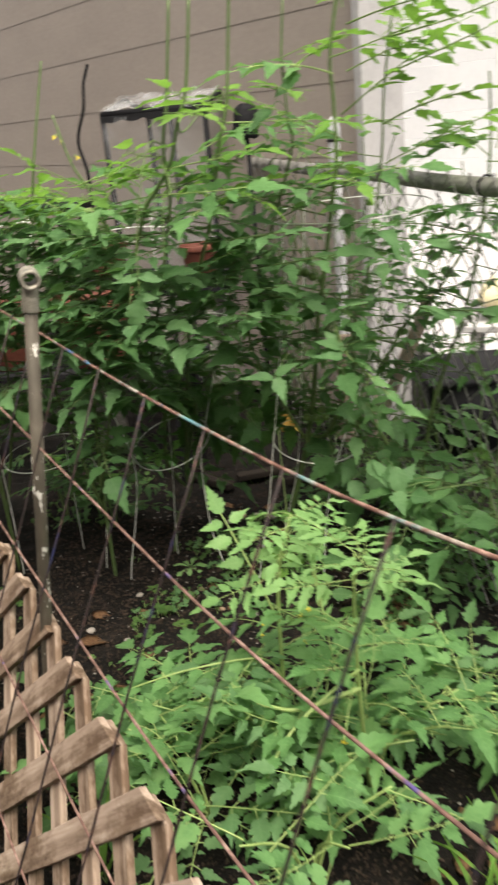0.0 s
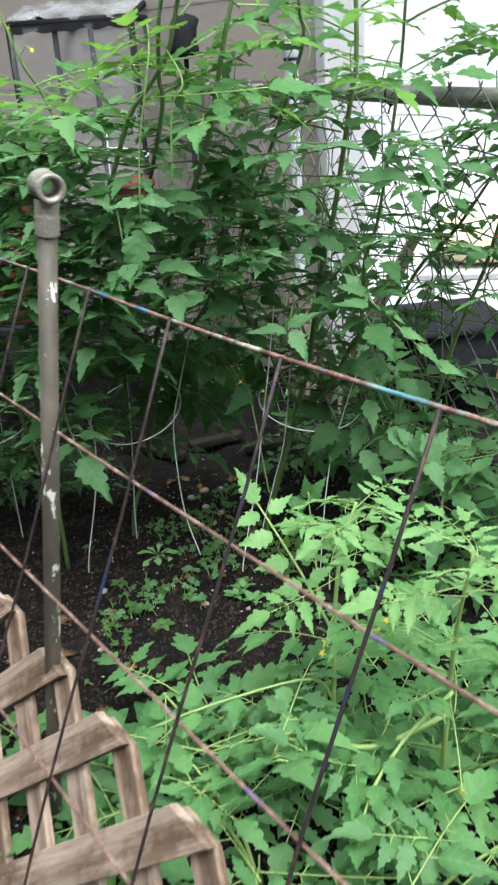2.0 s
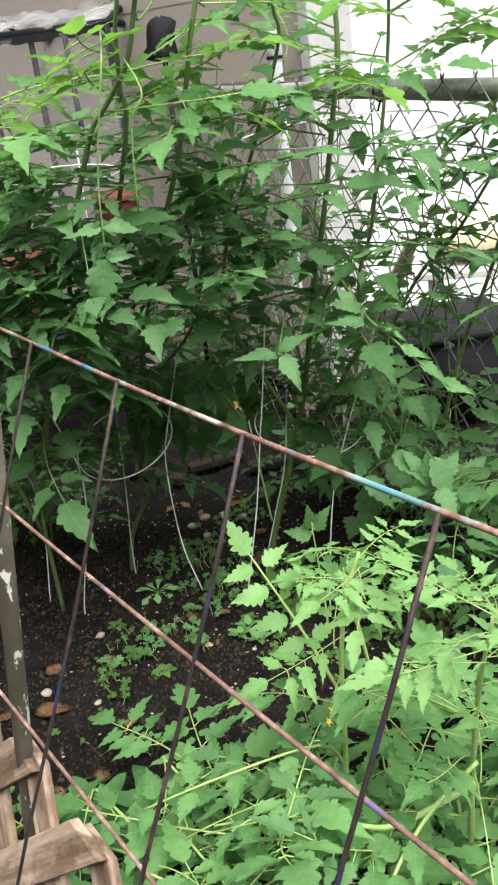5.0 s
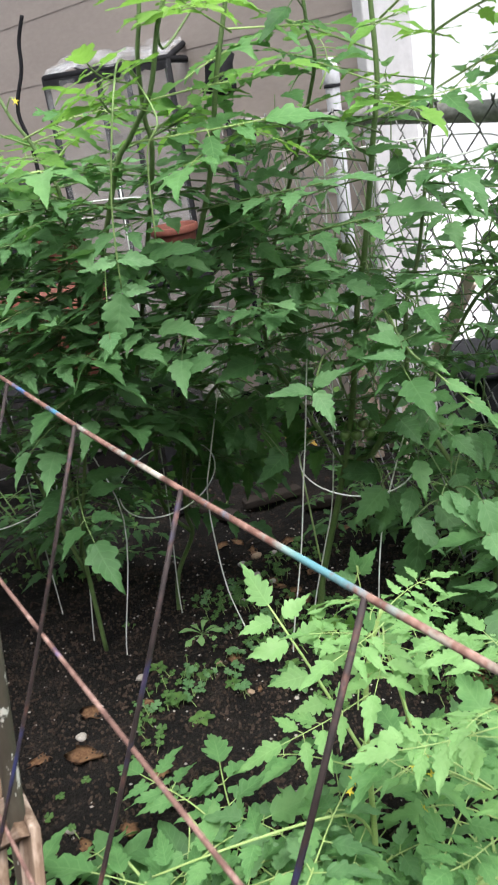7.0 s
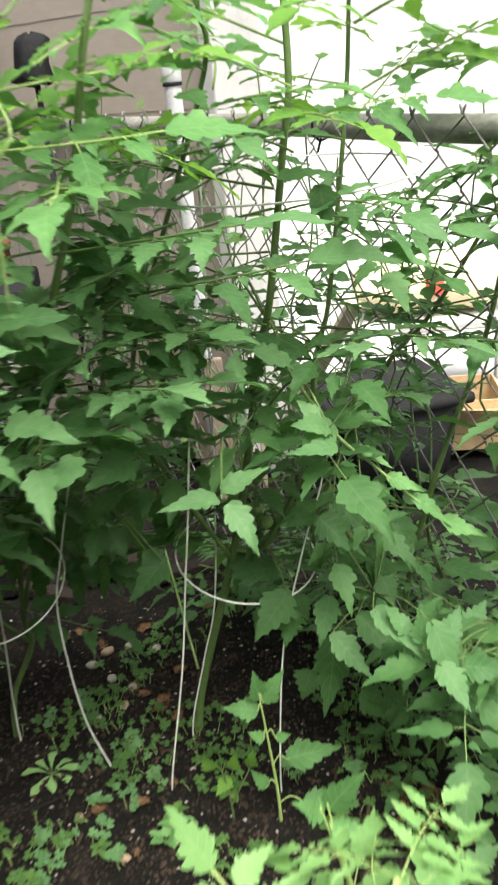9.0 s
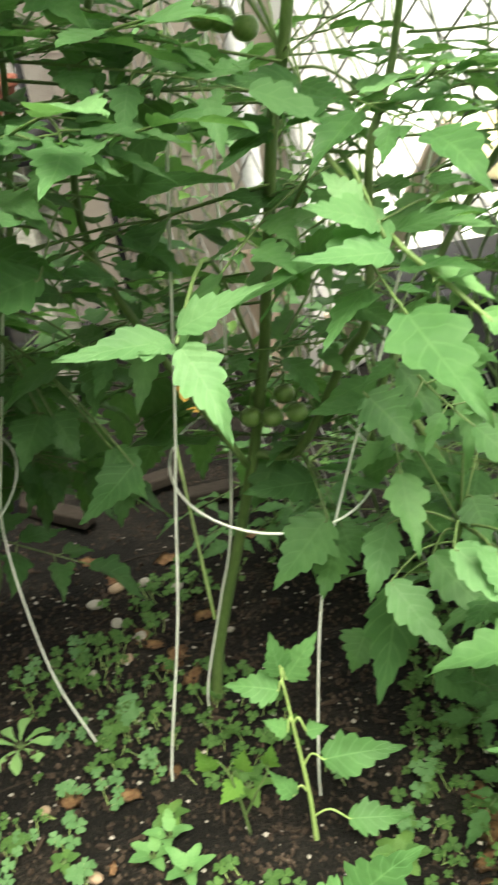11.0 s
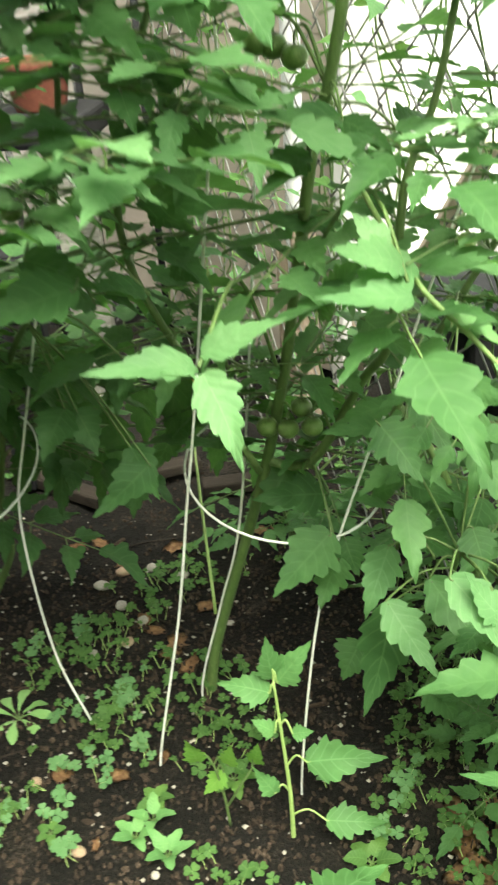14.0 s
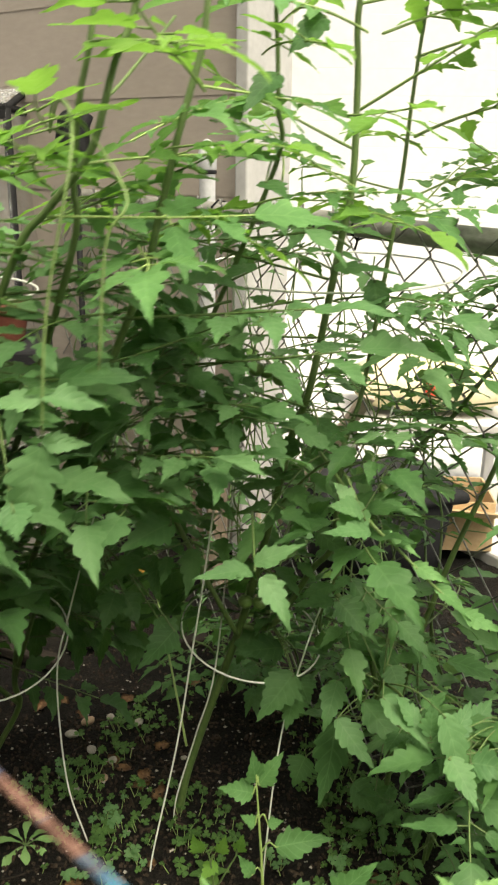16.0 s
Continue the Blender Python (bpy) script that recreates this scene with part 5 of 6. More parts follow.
blade_at(SPRAWL, (0.196, 2.4, 0.59), (0.22, 2.36, 0.6), 0.023, 344, None, 0.2)
blade_at(SPRAWL, (0.227, 2.38, 0.596), (0.252, 2.34, 0.596), 0.018, 345, None, 0.2)
blade_at(SPRAWL, (0.212, 2.3, 0.548), (0.227, 2.26, 0.567), 0.019, 346, PALE, 0.24)
blade_at(SPRAWL, (0.214, 2.46, 0.335), (0.257, 2.42, 0.339), 0.034, 347, None, 0.2)
blade_at(SPRAWL, (0.181, 2.48, 0.313), (0.211, 2.44, 0.352), 0.035, 348, None, 0.2)
blade_at(SPRAWL, (0.221, 2.46, 0.281), (0.25, 2.42, 0.282), 0.041, 349, None, 0.24)
blade_at(SPRAWL, (0.276, 2.4, 0.402), (0.293, 2.36, 0.353), 0.035, 350, None, 0.24)
blade_at(SPRAWL, (0.169, 2.46, 0.15), (0.145, 2.44, 0.118), 0.05, 351, None, 0.24)
blade_at(SPRAWL, (0.234, 2.44, 0.114), (0.271, 2.42, 0.08), 0.05, 352, None, 0.24)
blade_at(SPRAWL, (0.268, 2.44, 0.099), (0.306, 2.42, 0.049), 0.051, 353, None, 0.24)
blade_at(FORKED, (-0.15, 2.06, 0.709), (-0.141, 2.03, 0.694), 0.031, 354, PALE, 0.24)
blade_at(FORKED, (-0.119, 2.28, 0.713), (-0.063, 2.25, 0.712), 0.025, 355, None, 0.2)
blade_at(FORKED, (-0.055, 2.34, 0.8), (-0.001, 2.3, 0.772), 0.034, 356, None, 0.2)
blade_at(FORKED, (0.004, 2.36, 0.778), (-0.074, 2.32, 0.758), 0.052, 357, None, 0.16)
blade_at(FORKED, (0.016, 2.36, 0.795), (-0.032, 2.34, 0.817), 0.035, 358, None, 0.16)
blade_at(CENTRE, (0.044, 2.4, 0.75), (0.064, 2.36, 0.72), 0.044, 359, None, 0.2)
blade_at(CENTRE, (0.071, 2.3, 0.928), (0.081, 2.26, 0.915), 0.032, 360, None, 0.16)
blade_at(CENTRE, (0.131, 2.34, 1.076), (0.087, 2.3, 1.042), 0.032, 361, None, 0.16)
blade_at(CENTRE, (0.081, 2.3, 1.022), (0.04, 2.26, 0.991), 0.03, 362, None, 0.16)
blade_at(CENTRE, (0.199, 2.36, 0.828), (0.201, 2.34, 0.782), 0.034, 363, None, 0.2)
blade_at(CENTRE, (0.16, 2.38, 0.838), (0.222, 2.34, 0.847), 0.026, 364, PALE, 0.2)
blade_at(CENTRE, (-0.023, 2.3, 0.585), (-0.079, 2.26, 0.581), 0.047, 365, None, 0.2)
blade_at(CENTRE, (0.132, 2.4, 0.525), (0.16, 2.36, 0.58), 0.04, 366, None, 0.2)
blade_at(SPRAWL, (0.186, 2.3, 0.592), (0.133, 2.26, 0.583), 0.038, 367, PALE, 0.2)
blade_at(SPRAWL, (0.27, 2.24, 0.367), (0.3, 2.2, 0.289), 0.038, 368, PALE, 0.2)
for foot, bend, end in (((0.098, 2.485, 0.44), (0.075, 2.38, 0.56), (0.057, 2.24, 0.554)), ((0.113, 2.465, 0.52), (0.16, 2.36, 0.625), (0.181, 2.28, 0.586))):
    add_stem(CENTRE, [Vector(q) - CENTRE.matrix_basis.translation for q in (foot, bend, end)], 0.0019, 0.0012, STEM)
for a, b, w, sd in (((0.255, 2.27, 0.335), (0.225, 2.28, 0.364), 0.030, 71), ((0.262, 2.25, 0.33), (0.268, 2.26, 0.372), 0.030, 72), ((0.275, 2.22, 0.325), (0.288, 2.165, 0.30), 0.038, 73), ((0.285, 2.24, 0.335), (0.318, 2.26, 0.365), 0.032, 74), ((0.30, 2.22, 0.315), (0.345, 2.19, 0.325), 0.040, 75), ((0.335, 2.30, 0.30), (0.374, 2.326, 0.318), 0.036, 76), ((0.30, 2.25, 0.29), (0.32, 2.20, 0.265), 0.036, 77)):
    blade_at(SPRAWL, a, b, w, sd, PALE, 0.24)
for a, b, w, sd in (((0.205, 2.29, 0.567), (0.245, 2.27, 0.548), 0.018, 78), ((0.235, 2.275, 0.535), (0.275, 2.262, 0.512), 0.020, 79), ((0.26, 2.27, 0.510), (0.305, 2.258, 0.478), 0.022, 80), ((0.29, 2.262, 0.480), (0.34, 2.25, 0.455), 0.024, 81)):
    blade_at(CENTRE, a, b, w, sd, YOUNG, 0.2, (0.0, -0.7, 0.7), False)
# A pale stalk that runs out past the cage.
add_stem(CENTRE, [Vector(p) - CENTRE.matrix_basis.translation for p in ((0.16, 2.42, 0.62), (0.187, 2.30, 0.582), (0.22, 2.28, 0.55), (0.252, 2.27, 0.517), (0.30, 2.26, 0.47))], 0.0022, 0.0013, YOUNGSTALK)
# A long leaf that hangs straight down on a thin pale stalk.
for top, end, sd in (((-0.096, 2.075, 0.957), (-0.126, 2.06, 0.758), 35), ((-0.062, 2.10, 0.925), (-0.085, 2.09, 0.80), 36)):
    add_stem(FORKED, [Vector(p) - FORKED.matrix_basis.translation for p in ((-0.13, 2.37, 0.97), (-0.11, 2.2, 0.99), top, (end[0] + 0.008, end[1], end[2] + 0.09), end)], 0.0013, 0.0009, YOUNGSTALK)
    for k in range(5):
        z = end[2] + 0.012 * k
        for side in (-1, 1):
            blade_at(FORKED, (end[0], end[1], z), (end[0] + side * 0.012, end[1], z - 0.003), 0.006, sd + k, None, 0.1, (0, -1, 0.2), False)
blade_at(FORKED, (-0.127, 2.06, 0.752), (-0.146, 2.055, 0.680), 0.044, 37, PALE, 0.34, (0.0, -1, 0.25), False)
blade_at(FORKED, (-0.126, 2.06, 0.757), (-0.092, 2.06, 0.748), 0.018, 38, PALE, 0.2, (0, -0.9, 0.4), False)
blade_at(FORKED, (-0.126, 2.06, 0.787), (-0.172, 2.06, 0.783), 0.022, 39, PALE, 0.2, (0, -0.6, 0.8), False)
blade_at(FORKED, (-0.124, 2.06, 0.790), (-0.078, 2.06, 0.779), 0.022, 40, PALE, 0.2, (0, -0.6, 0.8), False)
# Dark leaves that hang low behind the cages.
hang_rng = random.Random(88)
for k in range(26):
    x, y, z = hang_rng.uniform(-0.24, 0.03), hang_rng.uniform(2.56, 2.74), hang_rng.uniform(0.27, 0.42)
    tip = (x + hang_rng.uniform(-0.035, 0.035), y - hang_rng.uniform(0.01, 0.04), z - hang_rng.uniform(0.045, 0.075))
    blade_at(FORKED, (x, y, z), tip, hang_rng.uniform(0.034, 0.050), 500 + k, None, 0.26)

# Side shoots that fill the middle of the row.


def side_leaves(plant, low, high, count, seed, ways, size=1.0, tilt=(-14, 20), front=2.25):
    """More leaves from the stems of a plant between two heights, turned within a range of ways."""
    rng = random.Random(seed)
    spots = [p for p in STEMS[plant.name] if low < p.z < high]
    for k in range(count):
        turn = rng.uniform(*ways)
        p = rng.choice(spots)
        end = p + plant.matrix_basis.translation + Vector((math.cos(radians(turn)), math.sin(radians(turn)), 0)) * 0.2
        if front < end.y < 3.0 and (end.z > 0.5 or end.y > 2.54):
            place_leaf(plant, UPPER if end.z > 0.55 else MATURE, p, turn, rng.uniform(*tilt), rng, size * rng.uniform(0.8, 1.15), rng.uniform(-22, 22))


side_leaves(FORKED, 0.72, 0.90, 30, 401, (150, 400))
side_leaves(FORKED, 0.62, 0.84, 32, 409, (190, 330), 0.92, (-6, 16), 2.13)
side_leaves(FORKED, 0.26, 0.50, 24, 407, (-20, 130), 0.9, (-30, 0))
side_leaves(CENTRE, 0.30, 0.50, 14, 410, (60, 190), 0.9, (-30, 0))
side_leaves(BUSHY, 0.56, 0.88, 44, 403, (200, 340), 0.95, (-6, 16), 2.13)
side_leaves(BUSHY, 0.22, 0.45, 14, 408, (10, 150), 0.9, (-20, 10))
side_leaves(EDGE, 0.50, 0.85, 16, 404, (230, 380), 0.95, (-8, 14), 2.16)
side_leaves(CENTRE, 0.74, 0.88, 14, 405, (110, 330))
side_leaves(SPRAWL, 0.14, 0.36, 9, 406, (250, 330), 0.9, (-15, 10), 2.22)
# Sprays that reach out sideways at the top.
spray_rng = random.Random(77)
for plant, at, turn, pitch, scale in ((CENTRE, (0.272, 2.5, 0.90), 2, 18, 1.25), (CENTRE, (0.276, 2.5, 0.97), -12, 24, 1.3), (CENTRE, (0.285, 2.51, 1.06), 8, 20, 1.3), (CENTRE, (0.196, 2.44, 1.0), -20, 25, 1.2), (CENTRE, (0.20, 2.44, 1.08), 25, 20, 1.3), (CENTRE, (0.19, 2.44, 0.96), 172, 20, 1.1), (CENTRE, (0.29, 2.51, 1.12), -25, 10, 1.3), (CENTRE, (0.21, 2.45, 1.16), -5, 10, 1.3)):
    place_leaf(plant, TOP, Vector(at) - plant.matrix_basis.translation, turn, pitch, spray_rng, scale)


def fruit_mesh(r):
    bm = bmesh.new()
    bmesh.ops.create_uvsphere(bm, u_segments=18, v_segments=12, radius=r)
    for v in bm.verts:
        dip = max(0.0, v.co.z / r) ** 6
        v.co.z = v.co.z * 0.92 - dip * r * 0.16
    return solid("tomato", bm, FRUIT)


def star_mesh(r):
    s, rng = Sheet(), random.Random(4)
    for k in range(5):
        a = k * 1.2566
        s.blade((0, 0, r * 0.80), (math.cos(a), math.sin(a), 0.25), (0, 0, 1), r * 0.9, r * 0.28, rng, 0.3, 0.1, 0.05, 5)
    s.stalk([(0, 0, r * 0.78), (0, 0.001, r * 1.3), (0.003, 0.003, r * 2.0)], 0.0014, 0.0012)
    return s.mesh("calyx", STEM, STEM)


FRUIT_MESH, STAR = fruit_mesh(0.0115), star_mesh(0.0115)


def fruit(plant, at, scale=1.0):
    root = plant.matrix_basis.translation
    f = part("tomato", FRUIT_MESH, plant, "small unripe green tomato", Matrix.Translation(Vector(at) - root) @ Matrix.Scale(scale, 4))
    part("calyx", STAR, f)
    near = min(STEMS[plant.name], key=lambda p: (p + root - Vector(at)).length)
    a = Vector(at) - root + Vector((0.003, 0.003, 0.022 * scale))
    part("truss", solid("truss", tube(bmesh.new(), smooth_line([near, near.lerp(a, 0.6) + Vector((0, 0, 0.012)), a], 4), 0.0016, 0.0012, 6), STEM), plant)


for p in ((0.092, 2.47, 0.708), (0.105, 2.47, 0.705), (0.12, 2.46, 0.698)):
    fruit(CENTRE, p, 0.9)
for p in ((0.085, 2.49, 0.384), (0.104, 2.485, 0.384), (0.126, 2.48, 0.388), (0.117, 2.5, 0.398)):
    fruit(CENTRE, p, 0.88)
for p in ((-0.103, 2.45, 0.601), (-0.087, 2.45, 0.587)):
    fruit(FORKED, p, 0.82)
fruit(SPRAWL, (0.238, 2.4, 0.574), 0.7)


def flowers(plant, spots, seed):
    rng = random.Random(seed)
    s = Sheet()
    for k in range(5):
        a = k * 1.2566
        s.blade((0, 0, 0), (math.cos(a), math.sin(a), 0.3), (0, 0, 1), 0.0062, 0.0026, rng, 0.4, 0.1, 0.02, 4)
    me = s.mesh("flower", PETAL, YSTEM)
    root = plant.matrix_basis.translation
    for p in spots:
        near = min(STEMS[plant.name], key=lambda q: (q + root - Vector(p)).length)
        a = Vector(p) - root
        part("flower", me, plant, "small yellow star flower", Matrix.Translation(a) @ pose(0, 0, 0, rng.uniform(40, 110), 0, rng.uniform(-60, 60)))
        part("flower_stalk", solid("flower_stalk", tube(bmesh.new(), smooth_line([near, near.lerp(a, 0.6) + Vector((0, 0, 0.01)), a], 3), 0.0009, 0.0007, 5), YSTEM), plant)


YOUNGS = [o for o in scene.objects if o.parent is None and o.name.startswith("young_tomato_plant")]
flowers(YOUNGS[1], [(0.135, 1.78, 0.33), (0.145, 1.79, 0.335), (0.15, 1.775, 0.325), (0.14, 1.76, 0.30), (0.20, 1.62, 0.24)], 5)
flowers(YOUNGS[0], [(0.075, 1.80, 0.30), (0.07, 1.80, 0.285)], 6)
flowers(BUSHY, [(-0.33, 2.36, 1.0), (-0.345, 2.37, 1.01), (-0.30, 2.36, 0.97)], 7)

# Long pale stalks that lie across the young bed, with pairs of leaflets.
for plant, pts, r in ((YOUNGS[0], ((0.085, 1.86, 0.16), (0.057, 1.844, 0.21), (-0.051, 1.806, 0.215), (-0.15, 1.795, 0.185)), 0.0022), (YOUNGS[1], ((0.216, 1.76, 0.22), (0.13, 1.728, 0.205), (0.079, 1.734, 0.205), (0.02, 1.75, 0.20)), 0.0040), (YOUNGS[1], ((0.217, 1.75, 0.26), (0.16, 1.72, 0.225), (0.115, 1.67, 0.20), (0.09, 1.62, 0.17)), 0.0028)):
    line = add_stem(plant, [Vector(p) - plant.matrix_basis.translation for p in pts], r, r * 0.5, YSTEM)
    for k, f in enumerate((0.45, 0.62, 0.78, 0.93)):
        q = along(line, f) + plant.matrix_basis.translation
        for side in (-1, 1):
            tip = q + Vector((-0.012, side * 0.05, -0.012 + 0.008 * k))
            blade_at(plant, q + Vector((0, side * 0.008, 0.001)), tip, 0.028, 600 + k + 7 * side, YOUNG, 0.3, (-0.2, -0.3, 0.9), False)

# The seedling at the foot of the middle cage and the bright leaves beside it.
SEEDLING = YOUNGS[-1]
for a, b, w, sd in (((0.079, 2.36, 0.181), (0.034, 2.355, 0.204), 0.034, 50), ((0.083, 2.362, 0.196), (0.074, 2.362, 0.242), 0.030, 51), ((0.086, 2.36, 0.193), (0.116, 2.36, 0.238), 0.034, 52), ((0.110, 2.358, 0.094), (0.184, 2.35, 0.114), 0.044, 53), ((0.127, 2.35, 0.022), (0.188, 2.345, 0.022), 0.036, 54), ((0.082, 2.356, 0.136), (0.060, 2.35, 0.156), 0.020, 55), ((0.079, 2.355, 0.055), (0.060, 2.35, 0.094), 0.022, 56), ((0.098, 2.355, 0.135), (0.118, 2.35, 0.142), 0.018, 66)):
    blade_at(SEEDLING, a, b, w, sd, YOUNG, 0.22, (0, -0.7, 0.75))
add_stem(SEEDLING, [Vector(q) - SEEDLING.matrix_basis.translation for q in ((0.03, 2.37, -0.01), (0.028, 2.36, 0.05), (0.022, 2.355, 0.095))], 0.0016, 0.001)
add_stem(SEEDLING, [Vector(q) - SEEDLING.matrix_basis.translation for q in ((0.03, 2.37, 0.02), (0.045, 2.36, 0.06), (0.058, 2.36, 0.085))], 0.0014, 0.001)
for a, b, w, sd in (((0.008, 2.35, 0.105), (0.004, 2.34, 0.142), 0.024, 62), ((0.036, 2.35, 0.10), (0.042, 2.34, 0.135), 0.022, 63), ((0.03, 2.36, 0.08), (0.012, 2.35, 0.055), 0.024, 64), ((0.06, 2.36, 0.09), (0.066, 2.35, 0.125), 0.022, 65)):
    blade_at(SEEDLING, a, b, w, sd, LIME, 0.26, (0, -0.7, 0.75))
NEAR = YOUNGS[3]
for a, b, w, sd in (((0.110, 2.092, 0.275), (0.080, 2.075, 0.312), 0.030, 57), ((0.116, 2.092, 0.278), (0.145, 2.085, 0.330), 0.036, 58), ((0.116, 2.085, 0.262), (0.150, 2.07, 0.262), 0.026, 59)):
    blade_at(NEAR, a, b, w, sd, YOUNG, 0.24, (0, -0.7, 0.75))

# ---- ground cover and litter ----


def scatter_mesh(name, mat, verts, faces, label, category, uvs=None):
    me = bpy.data.meshes.new(name)
    me.from_pydata(verts, [], faces)
    me.materials.append(mat)
    if uvs:
        layer = me.uv_layers.new(name="UVMap")
        layer.data.foreach_set("uv", [c for f in faces for v in f for c in uvs[v]])
    return tagged(new(name, me), label, category, kind="stuff")


def trefoil(sheet, rng, x, y, h, r):
    """Three round leaflets on a thin stalk."""
    z = ground_z(x, y)
    top = Vector((x + rng.uniform(-0.012, 0.012), y + rng.uniform(-0.012, 0.012), z + h))
    sheet.stalk([(x, y, z - 0.004), top], 0.0006, 0.0005)
    a0 = rng.uniform(0, 6.28)
    tilt = Vector((rng.uniform(-0.3, 0.3), rng.uniform(-0.5, 0.1), 1)).normalized()
    for k in range(3):
        a = a0 + k * 2.094
        way = Vector((math.cos(a), math.sin(a), 0))
        way = (way - tilt * way.dot(tilt)).normalized()
        side = tilt.cross(way)
        start = len(sheet.verts)
        for u, v in ((0, 0), (0.5, 0.36), (0.64, 0.74), (0.42, 1.08), (0.0, 0.98), (-0.42, 1.08), (-0.64, 0.74), (-0.5, 0.36)):
            sheet.verts.append(top + way * (v * r) + side * (u * r) + tilt * (0.14 * r * abs(u)))
            sheet.uvs.append((u, v))
        for f in ((0, 1, 2, 3, 4), (0, 4, 5, 6, 7)):
            sheet.faces.append(tuple(start + q for q in f))
            sheet.slots.append(0)


def clover():
    """Clover in loose patches over the soil."""
    rng = random.Random(31)
    sheet = Sheet()
    n = 0
    while n < 1050:
        x, y = (rng.uniform(-0.75, 0.55), rng.uniform(1.9, 3.1)) if n % 2 else (rng.uniform(-0.32, 0.34), rng.uniform(2.26, 2.8))
        d = noise.noise(Vector((x * 5.5, y * 5.5, 4.2))) + (0.5 if (x + 0.03) ** 2 / 0.014 + (y - 2.52) ** 2 / 0.012 < 1 else 0) + (0.35 if y > 2.75 else 0) + (0.3 if x > 0.2 else 0) + (0.1 if n % 2 == 0 else 0)
        if d < 0.2 + rng.uniform(0, 0.25):
            continue
        n += 1
        trefoil(sheet, rng, x, y, rng.uniform(0.004, 0.022), 0.0032 + 0.006 * rng.random() ** 1.6)
    me = sheet.mesh("clover", WEED, YSTEM)
    return tagged(new("clover", me), "patches of small three-leaved clover on the soil", "clover", kind="stuff")


def clover_clump(x, y, seed):
    """A clump of larger, brighter clover."""
    rng, sheet = random.Random(seed), Sheet()
    for k in range(6):
        trefoil(sheet, rng, x + rng.gauss(0, 0.011), y + rng.gauss(0, 0.011), rng.uniform(0.008, 0.026), rng.uniform(0.005, 0.0085))
    tagged(new("clover_clump", sheet.mesh("clover_clump", PALE, YSTEM)), "small clump of bright three-leaved clover", "clover", "clover clumps on the soil")



clover()
for k, spot in enumerate(((-0.233, 2.383), (-0.204, 2.375), (-0.158, 2.39), (-0.127, 2.334), (-0.116, 2.554), (-0.089, 2.53), (-0.167, 2.522), (-0.158, 2.447), (-0.247, 2.644), (-0.184, 2.667), (0.124, 2.437), (-0.225, 2.337), (-0.068, 2.462), (-0.113, 2.438), (0.212, 2.418), (0.188, 2.366), (-0.30, 2.30), (-0.21, 2.10))):
    clover_clump(*spot, 700 + k)


def chips():
    rng = random.Random(41)
    verts, faces = [], []
    for n in range(15000):
        x, y = (rng.uniform(-0.85, 0.7), rng.uniform(1.55, 3.2)) if n < 7000 else (rng.uniform(-0.6, 0.3), rng.uniform(1.6, 2.8))
        z = ground_z(x, y)
        a, l, w, t = rng.uniform(0, 6.28), rng.uniform(0.0010, 0.0032 if n % 17 else 0.012), rng.uniform(0.0008, 0.0028 if n % 17 else 0.0035), rng.uniform(0.0008, 0.0028)
        m = Matrix.Translation((x, y, z + t)) @ Euler((rng.uniform(-0.5, 0.5), rng.uniform(-0.5, 0.5), a)).to_matrix().to_4x4()
        s = len(verts)
        for p in ((-l, -w * 0.6, -t), (l * 0.8, -w, -t), (l, w * 0.7, -t), (-l * 0.7, w, -t), (-l * 0.8, -w * 0.4, t), (l * 0.6, -w * 0.7, t), (l * 0.7, w * 0.5, t), (-l * 0.6, w * 0.6, t)):
            verts.append(m @ Vector(p))
        faces += [tuple(s + q for q in f) for f in ((4, 5, 6, 7), (0, 1, 5, 4), (1, 2, 6, 5), (2, 3, 7, 6), (3, 0, 4, 7))]
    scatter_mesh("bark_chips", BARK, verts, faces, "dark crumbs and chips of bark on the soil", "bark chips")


chips()


def pebble_mesh(seed, r, mat, flat=0.65):
    bm = bmesh.new()
    bmesh.ops.create_icosphere(bm, subdivisions=2, radius=r)
    for v in bm.verts:
        v.co *= 1 + 0.28 * noise.noise(v.co / r * 0.9 + Vector((seed, 0, 0)))
        v.co.z *= flat
        v.co.x *= 1.25
    return solid("stone", bm, mat)


def gravel():
    rng = random.Random(51)
    verts, faces = [], []
    for n in range(1000):
        x, y = (rng.uniform(-0.8, 0.6), rng.uniform(1.6, 3.1)) if n < 640 else (rng.uniform(-0.4, 0.3), rng.uniform(2.2, 2.85))
        r = rng.uniform(0.0008, 0.0034)
        z = ground_z(x, y) + r * 0.4
        s = len(verts)
        for p in ((1, 0, 0), (0, 1, 0), (-1, 0, 0), (0, -1, 0), (0, 0, 0.8), (0.1, 0, -0.8)):
            verts.append(Vector((x, y, z)) + Vector(p) * r * rng.uniform(0.7, 1.3))
        faces += [(s, s + 1, s + 4), (s + 1, s + 2, s + 4), (s + 2, s + 3, s + 4), (s + 3, s, s + 4), (s + 1, s, s + 5), (s + 2, s + 1, s + 5), (s + 3, s + 2, s + 5), (s, s + 3, s + 5)]
    scatter_mesh("gravel", STONE, verts, faces, "pale grit and tiny stones in the soil", "gravel")


